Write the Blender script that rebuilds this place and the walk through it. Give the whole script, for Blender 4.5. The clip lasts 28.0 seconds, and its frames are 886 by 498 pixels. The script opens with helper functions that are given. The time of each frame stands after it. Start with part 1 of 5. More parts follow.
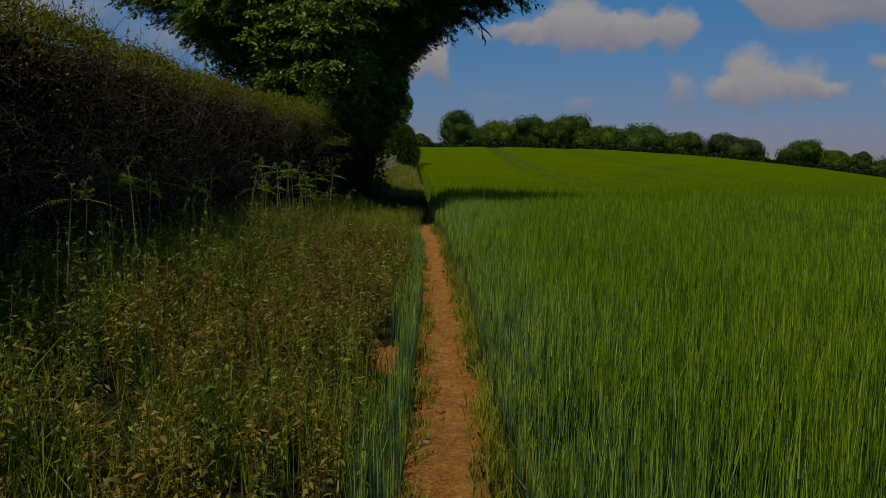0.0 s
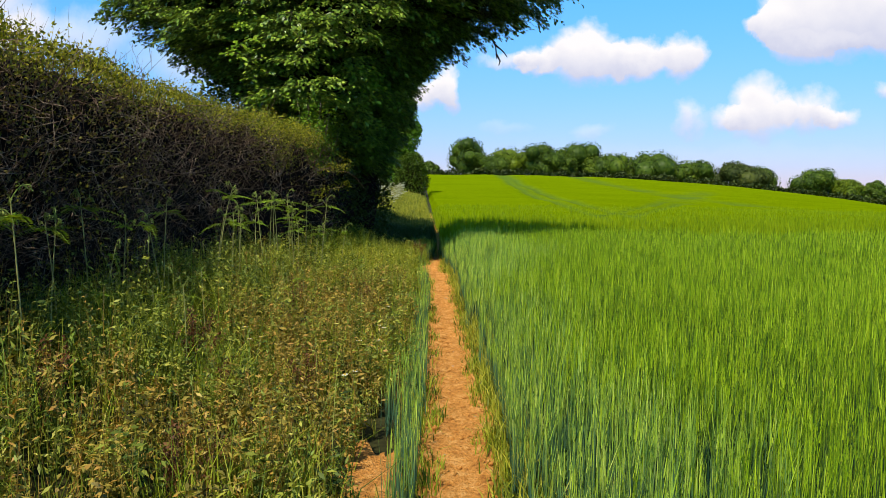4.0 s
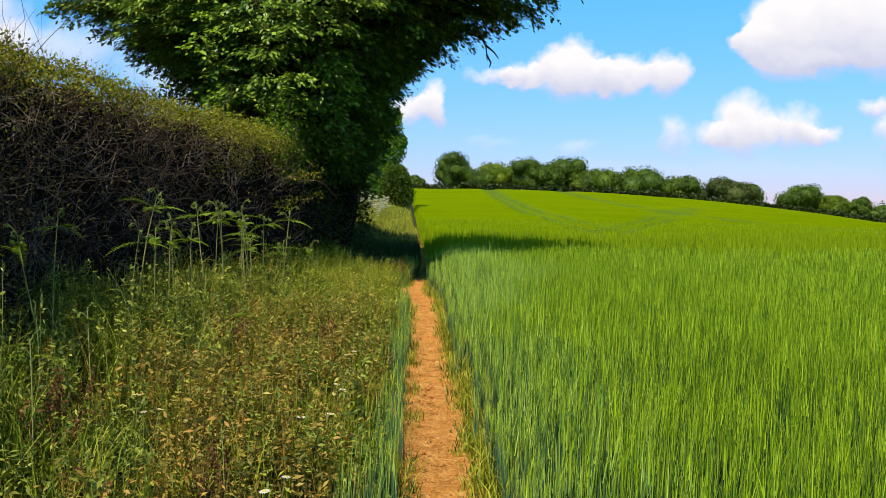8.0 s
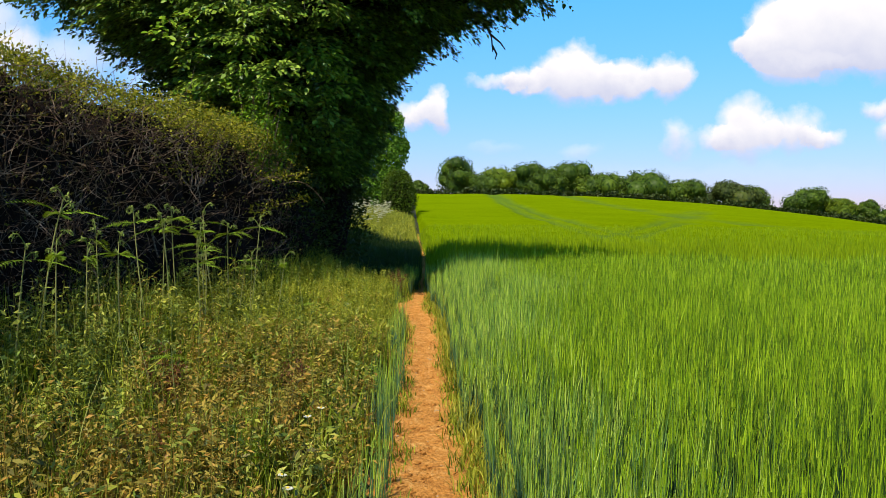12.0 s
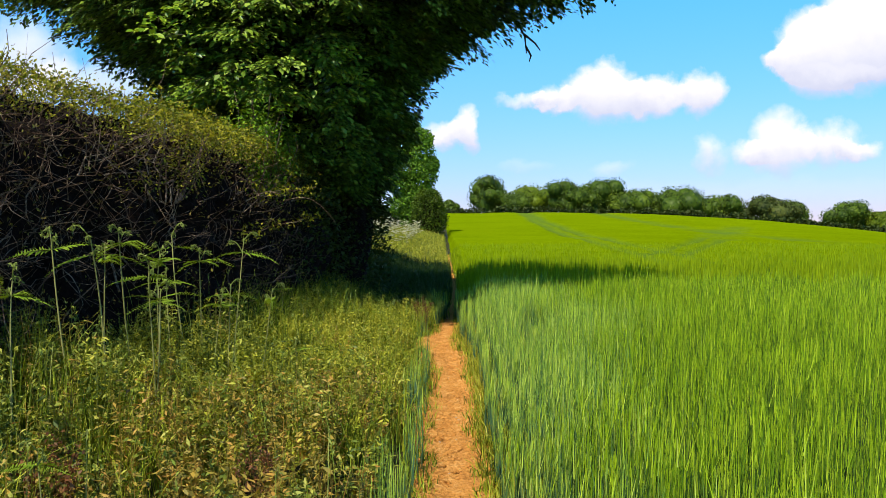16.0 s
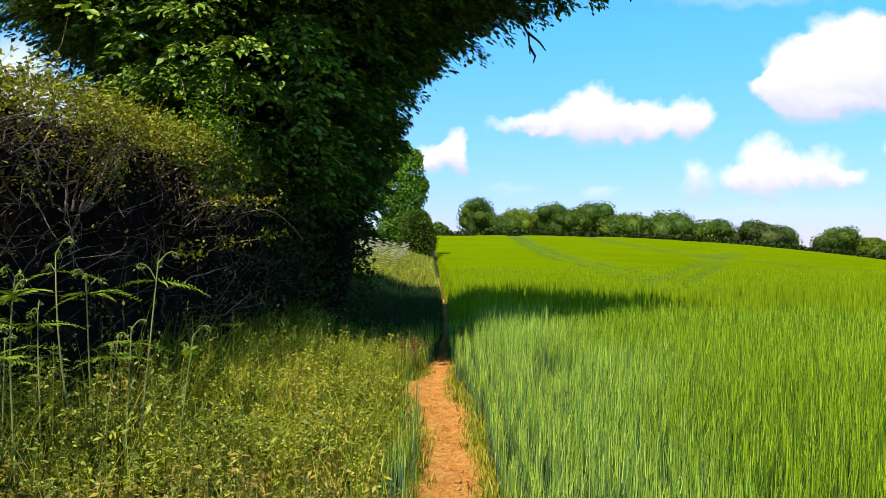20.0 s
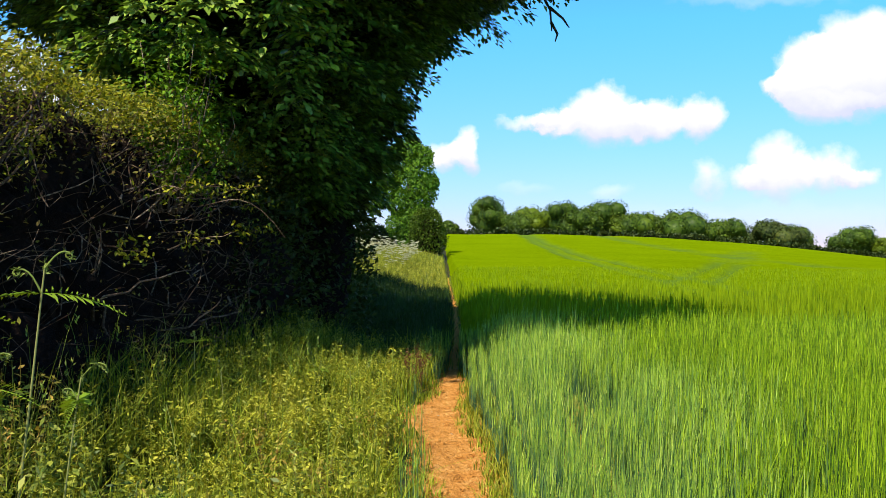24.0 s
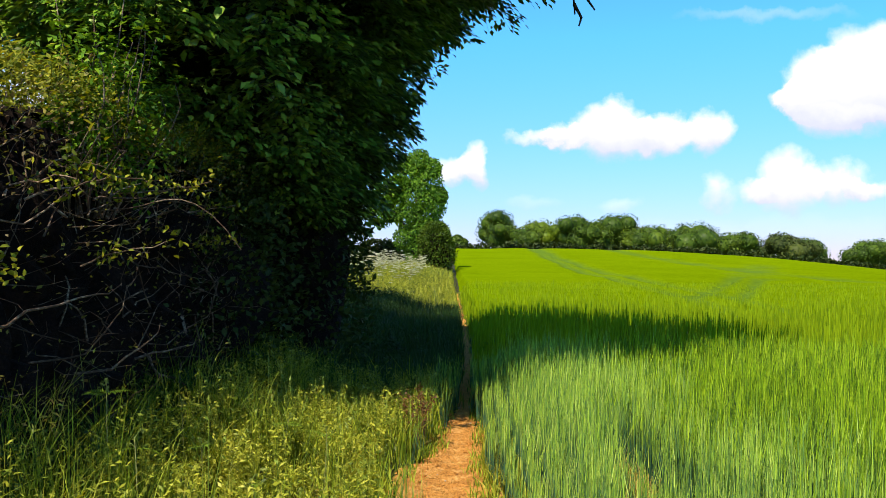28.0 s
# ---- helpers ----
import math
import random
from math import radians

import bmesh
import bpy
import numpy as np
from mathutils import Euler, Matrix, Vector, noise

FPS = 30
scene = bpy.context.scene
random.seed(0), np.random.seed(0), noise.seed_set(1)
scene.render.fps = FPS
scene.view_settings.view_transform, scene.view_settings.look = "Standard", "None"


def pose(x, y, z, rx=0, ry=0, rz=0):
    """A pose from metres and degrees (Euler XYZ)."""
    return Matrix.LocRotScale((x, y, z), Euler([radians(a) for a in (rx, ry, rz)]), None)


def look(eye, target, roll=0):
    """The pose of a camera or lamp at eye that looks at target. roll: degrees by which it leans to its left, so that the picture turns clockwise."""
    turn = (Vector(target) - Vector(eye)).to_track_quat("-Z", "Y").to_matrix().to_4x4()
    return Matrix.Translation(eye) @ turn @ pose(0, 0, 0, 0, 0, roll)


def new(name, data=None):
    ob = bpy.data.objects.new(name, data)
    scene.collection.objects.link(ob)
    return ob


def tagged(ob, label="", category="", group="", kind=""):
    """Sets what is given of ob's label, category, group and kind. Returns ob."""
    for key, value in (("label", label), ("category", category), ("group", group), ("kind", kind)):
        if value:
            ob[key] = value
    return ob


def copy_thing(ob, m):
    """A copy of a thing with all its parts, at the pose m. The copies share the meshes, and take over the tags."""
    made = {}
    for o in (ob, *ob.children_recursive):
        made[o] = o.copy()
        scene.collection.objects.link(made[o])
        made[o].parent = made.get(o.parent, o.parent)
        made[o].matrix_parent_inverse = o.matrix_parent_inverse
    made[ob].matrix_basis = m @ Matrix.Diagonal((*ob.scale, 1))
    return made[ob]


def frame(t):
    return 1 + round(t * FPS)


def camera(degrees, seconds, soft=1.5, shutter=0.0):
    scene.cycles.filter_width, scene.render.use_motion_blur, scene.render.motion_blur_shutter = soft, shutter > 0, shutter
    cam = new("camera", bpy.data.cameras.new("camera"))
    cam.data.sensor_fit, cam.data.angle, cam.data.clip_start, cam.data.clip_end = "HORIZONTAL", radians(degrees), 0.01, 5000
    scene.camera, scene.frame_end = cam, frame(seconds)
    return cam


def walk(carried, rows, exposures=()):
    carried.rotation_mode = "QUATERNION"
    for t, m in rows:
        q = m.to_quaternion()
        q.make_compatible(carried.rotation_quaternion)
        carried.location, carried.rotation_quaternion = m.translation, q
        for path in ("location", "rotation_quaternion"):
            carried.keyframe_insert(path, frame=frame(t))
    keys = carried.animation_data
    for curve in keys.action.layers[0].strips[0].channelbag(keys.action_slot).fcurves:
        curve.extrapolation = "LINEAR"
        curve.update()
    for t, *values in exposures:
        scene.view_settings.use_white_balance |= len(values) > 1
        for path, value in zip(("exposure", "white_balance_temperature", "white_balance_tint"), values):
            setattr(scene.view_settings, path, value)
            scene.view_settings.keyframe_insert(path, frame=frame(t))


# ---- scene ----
# camera and walk: seconds, x, y, z, yaw, pitch, roll
cam = camera(53.0, 28.0, soft=0.55)
PATH = [
    (0, 0.001, 0.000, 1.606, -0.55, -5.40, -0.24),
    (0.5, 0.004, 0.324, 1.618, -0.41, -4.79, -0.44),
    (1, 0.006, 0.630, 1.624, -0.45, -4.56, -0.41),
    (1.5, 0.009, 0.916, 1.613, -0.62, -4.16, -0.40),
    (2, 0.011, 1.191, 1.619, -0.26, -3.83, -0.15),
    (2.5, 0.003, 1.461, 1.617, 0.12, -3.86, -0.25),
    (3, -0.018, 1.742, 1.624, 0.12, -3.62, -0.38),
    (3.5, -0.020, 2.029, 1.644, 0.03, -3.67, -0.47),
    (5.5, 0.005, 3.123, 1.619, -0.06, -2.95, -0.15),
    (6, 0.011, 3.401, 1.614, -0.18, -2.65, -0.18),
    (6.5, 0.023, 3.684, 1.601, -0.60, -2.77, -0.33),
    (7, 0.030, 3.970, 1.599, -0.92, -2.59, -0.37),
    (7.5, 0.021, 4.249, 1.607, -0.91, -2.75, -0.42),
    (8, 0.005, 4.516, 1.611, -0.89, -2.71, -0.70),
    (8.5, -0.005, 4.768, 1.614, -0.93, -2.58, -0.69),
    (9, 0.008, 5.009, 1.608, -1.32, -2.73, -0.69),
    (9.5, 0.029, 5.250, 1.601, -1.61, -2.50, -0.54),
    (10, 0.047, 5.495, 1.594, -1.38, -2.10, -0.29),
    (10.5, 0.051, 5.742, 1.580, -1.06, -2.07, -0.32),
    (11, 0.043, 5.990, 1.578, -0.92, -1.98, -0.63),
    (11.5, 0.052, 6.243, 1.584, -0.77, -2.29, -0.57),
    (12, 0.063, 6.500, 1.590, -0.66, -2.36, -0.36),
    (12.5, 0.078, 6.759, 1.593, -0.17, -2.10, -0.04),
    (14.5, 0.112, 7.783, 1.564, 0.79, -1.99, 0.18),
    (15, 0.126, 8.050, 1.566, 1.21, -1.79, 0.58),
    (15.5, 0.118, 8.323, 1.567, 1.50, -1.60, 0.71),
    (16, 0.103, 8.600, 1.578, 1.38, -1.09, 0.47),
    (16.5, 0.089, 8.879, 1.587, 1.20, -1.15, 0.31),
    (17, 0.082, 9.175, 1.586, 1.03, -0.93, 0.20),
    (17.5, 0.065, 9.475, 1.589, 1.12, -0.50, 0.29),
    (18, 0.042, 9.773, 1.580, 1.26, -0.35, 0.03),
    (18.5, 0.017, 10.063, 1.583, 0.99, 0.14, -0.10),
    (19, 0.005, 10.346, 1.582, 0.71, 0.13, -0.10),
    (19.5, -0.004, 10.627, 1.572, 0.49, 0.36, -0.02),
    (20, -0.013, 10.908, 1.575, 0.63, 0.35, -0.02),
    (20.5, -0.033, 11.170, 1.562, 0.86, 0.15, -0.24),
    (21, -0.050, 11.426, 1.563, 0.80, 0.31, -0.34),
    (21.5, -0.053, 11.660, 1.581, 0.71, 0.36, -0.14),
    (23.5, -0.038, 12.432, 1.581, 1.21, 0.10, 0.04),
    (24, -0.045, 12.647, 1.591, 1.29, 0.26, -0.24),
    (24.5, -0.041, 12.878, 1.588, 1.27, 0.07, 0.15),
    (25, -0.035, 13.126, 1.593, 1.41, 0.27, 0.21),
    (25.5, -0.039, 13.384, 1.596, 1.70, 0.44, 0.30),
    (26, -0.060, 13.644, 1.596, 1.99, 0.46, 0.04),
    (26.5, -0.080, 13.905, 1.593, 2.01, 0.77, -0.14),
    (27, -0.087, 14.155, 1.604, 1.97, 0.88, -0.16),
    (27.5, -0.086, 14.397, 1.594, 1.79, 1.07, -0.09),
    (28, -0.081, 14.638, 1.601, 1.87, 1.20, -0.07),
]
EXPOSURES = [(0.0, -1.68), (0.5, -0.81), (1.0, 0.24), (1.3, 0.26), (2.0, 0.18), (9.0, 0.18), (15.0, 0.31), (20.0, 0.42), (28.0, 0.50)]
walk(cam, [(t, pose(x, y, z, 90 + p, r, a)) for t, x, y, z, a, p, r in PATH], EXPOSURES)

R = np.random.default_rng(7)

# ---- light: clear summer noon with small clouds, sun behind the hedge and the walker ----
SUN_ELEV = 55.0
SUN_DIR = Vector((0.46, 0.888, 0)).normalized() * math.cos(radians(SUN_ELEV)) + Vector((0, 0, -math.sin(radians(SUN_ELEV))))
sun = new("sun", bpy.data.lights.new("sun", "SUN"))
sun.data.energy, sun.data.angle, sun.data.color = 5.0, radians(0.53), (1.0, 0.93, 0.78)
sun.matrix_world = look((0, 0, 60), Vector((0, 0, 60)) + SUN_DIR)

world = bpy.data.worlds.new("sky")
scene.world = world
world.use_nodes = True
WT = world.node_tree
WT.nodes.clear()


def wlink(a, b):
    WT.links.new(a, b)


def wmath(op, a, b=None, c=None, clamp=False):
    n = WT.nodes.new("ShaderNodeMath")
    n.operation, n.use_clamp = op, clamp
    for i, v in enumerate((a, b, c)):
        if v is None:
            continue
        if isinstance(v, (int, float)):
            n.inputs[i].default_value = v
        else:
            wlink(v, n.inputs[i])
    return n.outputs[0]


sky = WT.nodes.new("ShaderNodeTexSky")
sky.sky_type, sky.sun_disc = "NISHITA", False
sky.sun_elevation = radians(SUN_ELEV)
sky.sun_rotation = math.atan2(-SUN_DIR.x, -SUN_DIR.y)
sky.air_density, sky.dust_density, sky.ozone_density = 1.0, 0.1, 2.0
coord = WT.nodes.new("ShaderNodeTexCoord")
sep = WT.nodes.new("ShaderNodeSeparateXYZ")
wlink(coord.outputs["Generated"], sep.inputs[0])
dx, dy, dz = sep.outputs
ahead = wmath("MAXIMUM", dy, 0.02)
u0, v0 = wmath("DIVIDE", dx, ahead), wmath("DIVIDE", dz, ahead)
uv = WT.nodes.new("ShaderNodeCombineXYZ")
wlink(u0, uv.inputs[0]), wlink(v0, uv.inputs[1])


def wnoise(scale, detail, offset):
    m = WT.nodes.new("ShaderNodeMapping")
    m.inputs["Location"].default_value = (offset, offset * 0.7, 0)
    wlink(uv.outputs[0], m.inputs[0])
    n = WT.nodes.new("ShaderNodeTexNoise")
    n.inputs["Scale"].default_value, n.inputs["Detail"].default_value = scale, detail
    n.inputs["Roughness"].default_value = 0.55
    wlink(m.outputs[0], n.inputs["Vector"])
    return n.outputs["Fac"]


warp_u = wmath("MULTIPLY", wmath("SUBTRACT", wnoise(26, 5, 3.1), 0.5), 0.050)
warp_v = wmath("MULTIPLY", wmath("SUBTRACT", wnoise(26, 5, 9.4), 0.5), 0.042)
uu, vv = wmath("ADD", u0, warp_u), wmath("ADD", v0, warp_v)
# each lobe of a cumulus: centre across and up, half sizes, density
LOBES = [
    (0.158, 0.154, 0.046, 0.034, 1.2), (0.210, 0.151, 0.046, 0.022, 1.1), (0.266, 0.155, 0.026, 0.026, 1.0), (0.105, 0.149, 0.032, 0.013, 0.8), (0.068, 0.146, 0.036, 0.008, 0.6),
    (0.395, 0.198, 0.052, 0.048, 1.4), (0.452, 0.216, 0.070, 0.058, 1.4), (0.535, 0.216, 0.080, 0.060, 1.3), (0.366, 0.190, 0.032, 0.022, 1.1), (0.42, 0.172, 0.060, 0.010, 0.5),
    (0.352, 0.096, 0.036, 0.038, 0.9), (0.405, 0.094, 0.038, 0.025, 0.8), (0.438, 0.088, 0.022, 0.013, 0.8), (0.324, 0.088, 0.030, 0.016, 0.8), (0.272, 0.084, 0.021, 0.022, 0.6),
    (0.006, 0.116, 0.016, 0.028, 1.0), (-0.018, 0.111, 0.028, 0.015, 0.8),
    (0.166, 0.070, 0.022, 0.012, 0.32), (0.070, 0.073, 0.030, 0.010, 0.20),
    (0.500, 0.121, 0.022, 0.013, 0.7), (0.532, 0.094, 0.030, 0.026, 0.9), (-0.50, 0.20, 0.06, 0.05, 0.6), (-0.42, 0.17, 0.10, 0.03, 0.5), (-0.27, 0.14, 0.08, 0.03, 0.45),
    (0.33, 0.285, 0.10, 0.008, 0.22), (0.30, 0.040, 0.30, 0.016, 0.10),
]
density = None
under = None
for cu, cv, su, sv, amount in LOBES:
    a = wmath("DIVIDE", wmath("SUBTRACT", uu, cu), su)
    b = wmath("DIVIDE", wmath("SUBTRACT", vv, cv), sv)
    low = wmath("MULTIPLY", wmath("MINIMUM", b, 0.0), 0.10)
    bb = wmath("SUBTRACT", b, low)
    r2 = wmath("ADD", wmath("MULTIPLY", a, a), wmath("MULTIPLY", bb, bb))
    g = wmath("MULTIPLY", wmath("MAXIMUM", wmath("SUBTRACT", 1.25, r2), 0.0), amount)
    density = g if density is None else wmath("ADD", density, g)
    lit = wmath("MULTIPLY", g, b)
    under = lit if under is None else wmath("ADD", under, lit)
# plain scattered clouds for the rest of the sky
gen = WT.nodes.new("ShaderNodeTexNoise")
gen.inputs["Scale"].default_value, gen.inputs["Detail"].default_value = 3.2, 6
wlink(coord.outputs["Generated"], gen.inputs["Vector"])
aside = wmath("SUBTRACT", 1.0, wmath("MULTIPLY", wmath("SUBTRACT", dy, 0.55), 4.0, clamp=True), clamp=True)
scattered = wmath("MULTIPLY", wmath("MULTIPLY", wmath("SUBTRACT", gen.outputs["Fac"], 0.62), 9.0, clamp=True), aside)
cover = wmath("POWER", wmath("MULTIPLY", density, 1.12, clamp=True), 1.35)
cover = wmath("MULTIPLY", cover, wmath("GREATER_THAN", dy, 0.05))
cover = wmath("MAXIMUM", cover, scattered)
shade = wmath("ADD", wmath("MULTIPLY", wmath("DIVIDE", under, wmath("MAXIMUM", density, 0.05)), 0.75), 0.72, clamp=True)
cloud_col = WT.nodes.new("ShaderNodeMix")
cloud_col.data_type = "RGBA"
cloud_col.inputs[6].default_value, cloud_col.inputs[7].default_value = (5.3, 5.6, 7.3, 1), (9.0, 8.7, 8.8, 1)
wlink(shade, cloud_col.inputs[0])
mix = WT.nodes.new("ShaderNodeMix")
mix.data_type = "RGBA"
blue = WT.nodes.new("ShaderNodeMix")
blue.data_type, blue.blend_type = "RGBA", "MULTIPLY"
blue.inputs[0].default_value = 1.0
tone = WT.nodes.new("ShaderNodeMix")
tone.data_type = "RGBA"
tone.inputs[6].default_value, tone.inputs[7].default_value = (0.70, 0.64, 1.12, 1), (0.52, 1.40, 1.98, 1)
wlink(wmath("MULTIPLY", dz, 4.0, clamp=True), tone.inputs[0])
high = WT.nodes.new("ShaderNodeMix")
high.data_type = "RGBA"
high.inputs[7].default_value = (0.40, 0.80, 1.05, 1)
wlink(wmath("MULTIPLY", wmath("SUBTRACT", dz, 0.30), 3.0, clamp=True), high.inputs[0])
wlink(tone.outputs[2], high.inputs[6])
wlink(high.outputs[2], blue.inputs[7])
wlink(sky.outputs[0], blue.inputs[6])
wlink(cover, mix.inputs[0]), wlink(blue.outputs[2], mix.inputs[6]), wlink(cloud_col.outputs[2], mix.inputs[7])
bg = WT.nodes.new("ShaderNodeBackground")
bg.inputs["Strength"].default_value = 0.10
wlink(mix.outputs[2], bg.inputs["Color"])
wout = WT.nodes.new("ShaderNodeOutputWorld")
wlink(bg.outputs[0], wout.inputs["Surface"])


# ---- materials ----
def ramp_of(nt, colours):
    r = nt.nodes.new("ShaderNodeValToRGB")
    e = r.color_ramp.elements
    while len(e) < len(colours):
        e.new(0.5)
    for i, c in enumerate(colours):
        e[i].position = i / max(1, len(colours) - 1)
        e[i].color = (*c, 1)
    return r


def foliage(name, colours, gradient=None, glow=0.35, rough=0.5, patch=0.35, patch_scale=0.6, shine=0.15):
    """Thin leaves: a colour for each leaf, drifting in patches, light coming through. gradient: colour mixed in towards
    the foot, a painted darkening for shade low in the crop.
    """
    m = bpy.data.materials.new(name)
    m.use_nodes = True
    nt = m.node_tree
    nt.nodes.clear()
    geo = nt.nodes.new("ShaderNodeNewGeometry")
    ramp = ramp_of(nt, colours)
    tc = nt.nodes.new("ShaderNodeTexCoord")
    no = nt.nodes.new("ShaderNodeTexNoise")
    no.inputs["Scale"].default_value, no.inputs["Detail"].default_value = patch_scale, 3
    nt.links.new(tc.outputs["Object"], no.inputs["Vector"])
    mixf = nt.nodes.new("ShaderNodeMath")
    mixf.operation = "MULTIPLY_ADD"
    nt.links.new(no.outputs["Fac"], mixf.inputs[0])
    mixf.inputs[1].default_value = patch * 3
    sub = nt.nodes.new("ShaderNodeMath")
    sub.operation = "MULTIPLY_ADD"
    nt.links.new(geo.outputs["Random Per Island"], sub.inputs[0])
    sub.inputs[1].default_value, sub.inputs[2].default_value = 1 - patch, -patch
    nt.links.new(sub.outputs[0], mixf.inputs[2])
    nt.links.new(mixf.outputs[0], ramp.inputs[0])
    col = ramp.outputs[0]
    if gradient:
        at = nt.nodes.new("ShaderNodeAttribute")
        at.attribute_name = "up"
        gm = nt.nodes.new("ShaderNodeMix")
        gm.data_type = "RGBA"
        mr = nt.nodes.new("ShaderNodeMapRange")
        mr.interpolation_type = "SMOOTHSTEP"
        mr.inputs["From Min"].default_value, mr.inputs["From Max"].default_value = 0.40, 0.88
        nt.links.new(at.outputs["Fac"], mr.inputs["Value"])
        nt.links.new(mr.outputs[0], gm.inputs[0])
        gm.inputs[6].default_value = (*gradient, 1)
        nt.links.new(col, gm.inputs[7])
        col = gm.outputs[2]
    p = nt.nodes.new("ShaderNodeBsdfPrincipled")
    nt.links.new(col, p.inputs["Base Color"])
    p.inputs["Roughness"].default_value = rough
    p.inputs["Specular IOR Level"].default_value = shine
    tr = nt.nodes.new("ShaderNodeBsdfTranslucent")
    warm = nt.nodes.new("ShaderNodeMix")
    warm.data_type, warm.blend_type = "RGBA", "MULTIPLY"
    warm.inputs[0].default_value = 1
    warm.inputs[7].default_value = (1.25, 1.15, 0.45, 1)
    nt.links.new(col, warm.inputs[6])
    nt.links.new(warm.outputs[2], tr.inputs["Color"])
    ms = nt.nodes.new("ShaderNodeMixShader")
    ms.inputs[0].default_value = glow
    nt.links.new(p.outputs[0], ms.inputs[1]), nt.links.new(tr.outputs[0], ms.inputs[2])
    out = nt.nodes.new("ShaderNodeOutputMaterial")
    nt.links.new(ms.outputs[0], out.inputs["Surface"])
    return m


def solid(name, colours, scale=4.0, fine=60.0, rough=0.9, bump=0.4, bump_dist=0.01, stretch=(1, 1, 1), track_and_shade=None, spec=0.1):
    """A rough solid surface: colour in two sizes of noise, and relief."""
    m = bpy.data.materials.new(name)
    m.use_nodes = True
    nt = m.node_tree
    p = nt.nodes["Principled BSDF"]
    tc = nt.nodes.new("ShaderNodeTexCoord")
    mp = nt.nodes.new("ShaderNodeMapping")
    mp.inputs["Scale"].default_value = stretch
    nt.links.new(tc.outputs["Object"], mp.inputs[0])
    n1, n2 = nt.nodes.new("ShaderNodeTexNoise"), nt.nodes.new("ShaderNodeTexNoise")
    for n, s, d in ((n1, scale, 5), (n2, fine, 6)):
        n.inputs["Scale"].default_value, n.inputs["Detail"].default_value = s, d
        n.inputs["Roughness"].default_value = 0.65
        nt.links.new(mp.outputs[0], n.inputs["Vector"])
    a = nt.nodes.new("ShaderNodeMath")
    a.operation = "MULTIPLY_ADD"
    nt.links.new(n1.outputs["Fac"], a.inputs[0])
    a.inputs[1].default_value = 1.1
    b = nt.nodes.new("ShaderNodeMath")
    b.operation = "MULTIPLY_ADD"
    nt.links.new(n2.outputs["Fac"], b.inputs[0])
    b.inputs[1].default_value, b.inputs[2].default_value = 1.3, -0.7
    nt.links.new(b.outputs[0], a.inputs[2])
    r = ramp_of(nt, colours)
    nt.links.new(a.outputs[0], r.inputs[0])
    col = r.outputs[0]
    if track_and_shade:
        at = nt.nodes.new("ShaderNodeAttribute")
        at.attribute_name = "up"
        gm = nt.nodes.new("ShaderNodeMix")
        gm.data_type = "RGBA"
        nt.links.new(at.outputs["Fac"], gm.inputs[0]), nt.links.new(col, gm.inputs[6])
        gm.inputs[7].default_value = (*track_and_shade, 1)
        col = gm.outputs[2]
    nt.links.new(col, p.inputs["Base Color"])
    p.inputs["Roughness"].default_value = rough
    p.inputs["Specular IOR Level"].default_value = spec
    bp = nt.nodes.new("ShaderNodeBump")
    bp.inputs["Strength"].default_value, bp.inputs["Distance"].default_value = bump, bump_dist
    nt.links.new(n2.outputs["Fac"], bp.inputs["Height"])
    nt.links.new(bp.outputs[0], p.inputs["Normal"])
    return m


M_GROUND = solid("meadow_soil", [(0.014, 0.013, 0.005), (0.034, 0.034, 0.010), (0.075, 0.068, 0.024)], 0.7, 12)
M_PATH = solid("dry_clay", [(0.30, 0.105, 0.024), (0.70, 0.305, 0.066), (0.93, 0.56, 0.20)], 6, 38, bump=1.0, bump_dist=0.05)
M_STONE = solid("pale_flint", [(0.36, 0.22, 0.11), (0.58, 0.42, 0.26)], 9, 60)
M_FIELD = solid("ripening_crop", [(0.11, 0.165, 0.0008), (0.15, 0.22, 0.001), (0.185, 0.255, 0.002)], 0.10, 2.2, rough=1.0, bump=1.0, bump_dist=0.25, track_and_shade=(0.07, 0.14, 0.03), spec=0.0)
# foot colours: the stems' own blue-green, darkened for shade low between the shoots
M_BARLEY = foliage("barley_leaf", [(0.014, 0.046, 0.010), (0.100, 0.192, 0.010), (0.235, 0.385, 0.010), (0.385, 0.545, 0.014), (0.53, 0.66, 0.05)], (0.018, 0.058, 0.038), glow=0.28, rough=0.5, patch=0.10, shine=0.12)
M_BARLEY_FAR = foliage("barley_far_leaf", [(0.145, 0.215, 0.004), (0.225, 0.315, 0.005), (0.30, 0.39, 0.008)], None, glow=0.2, rough=0.6, patch=0.3, shine=0.05)
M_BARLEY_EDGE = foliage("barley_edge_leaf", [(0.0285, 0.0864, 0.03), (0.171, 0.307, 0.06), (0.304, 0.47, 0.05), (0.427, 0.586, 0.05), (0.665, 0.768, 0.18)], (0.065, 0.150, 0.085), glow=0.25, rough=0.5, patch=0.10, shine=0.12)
M_WEED = foliage("weed_leaf", [(0.018, 0.036, 0.010), (0.070, 0.110, 0.020), (0.210, 0.255, 0.036), (0.390, 0.400, 0.055), (0.58, 0.54, 0.12)], glow=0.25, patch_scale=2.6, patch=0.40, shine=0.15, rough=0.45)
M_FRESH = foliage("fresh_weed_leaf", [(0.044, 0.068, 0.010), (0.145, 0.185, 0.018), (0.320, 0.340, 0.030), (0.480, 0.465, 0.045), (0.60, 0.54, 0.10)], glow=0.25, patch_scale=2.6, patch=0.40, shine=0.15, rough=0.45)
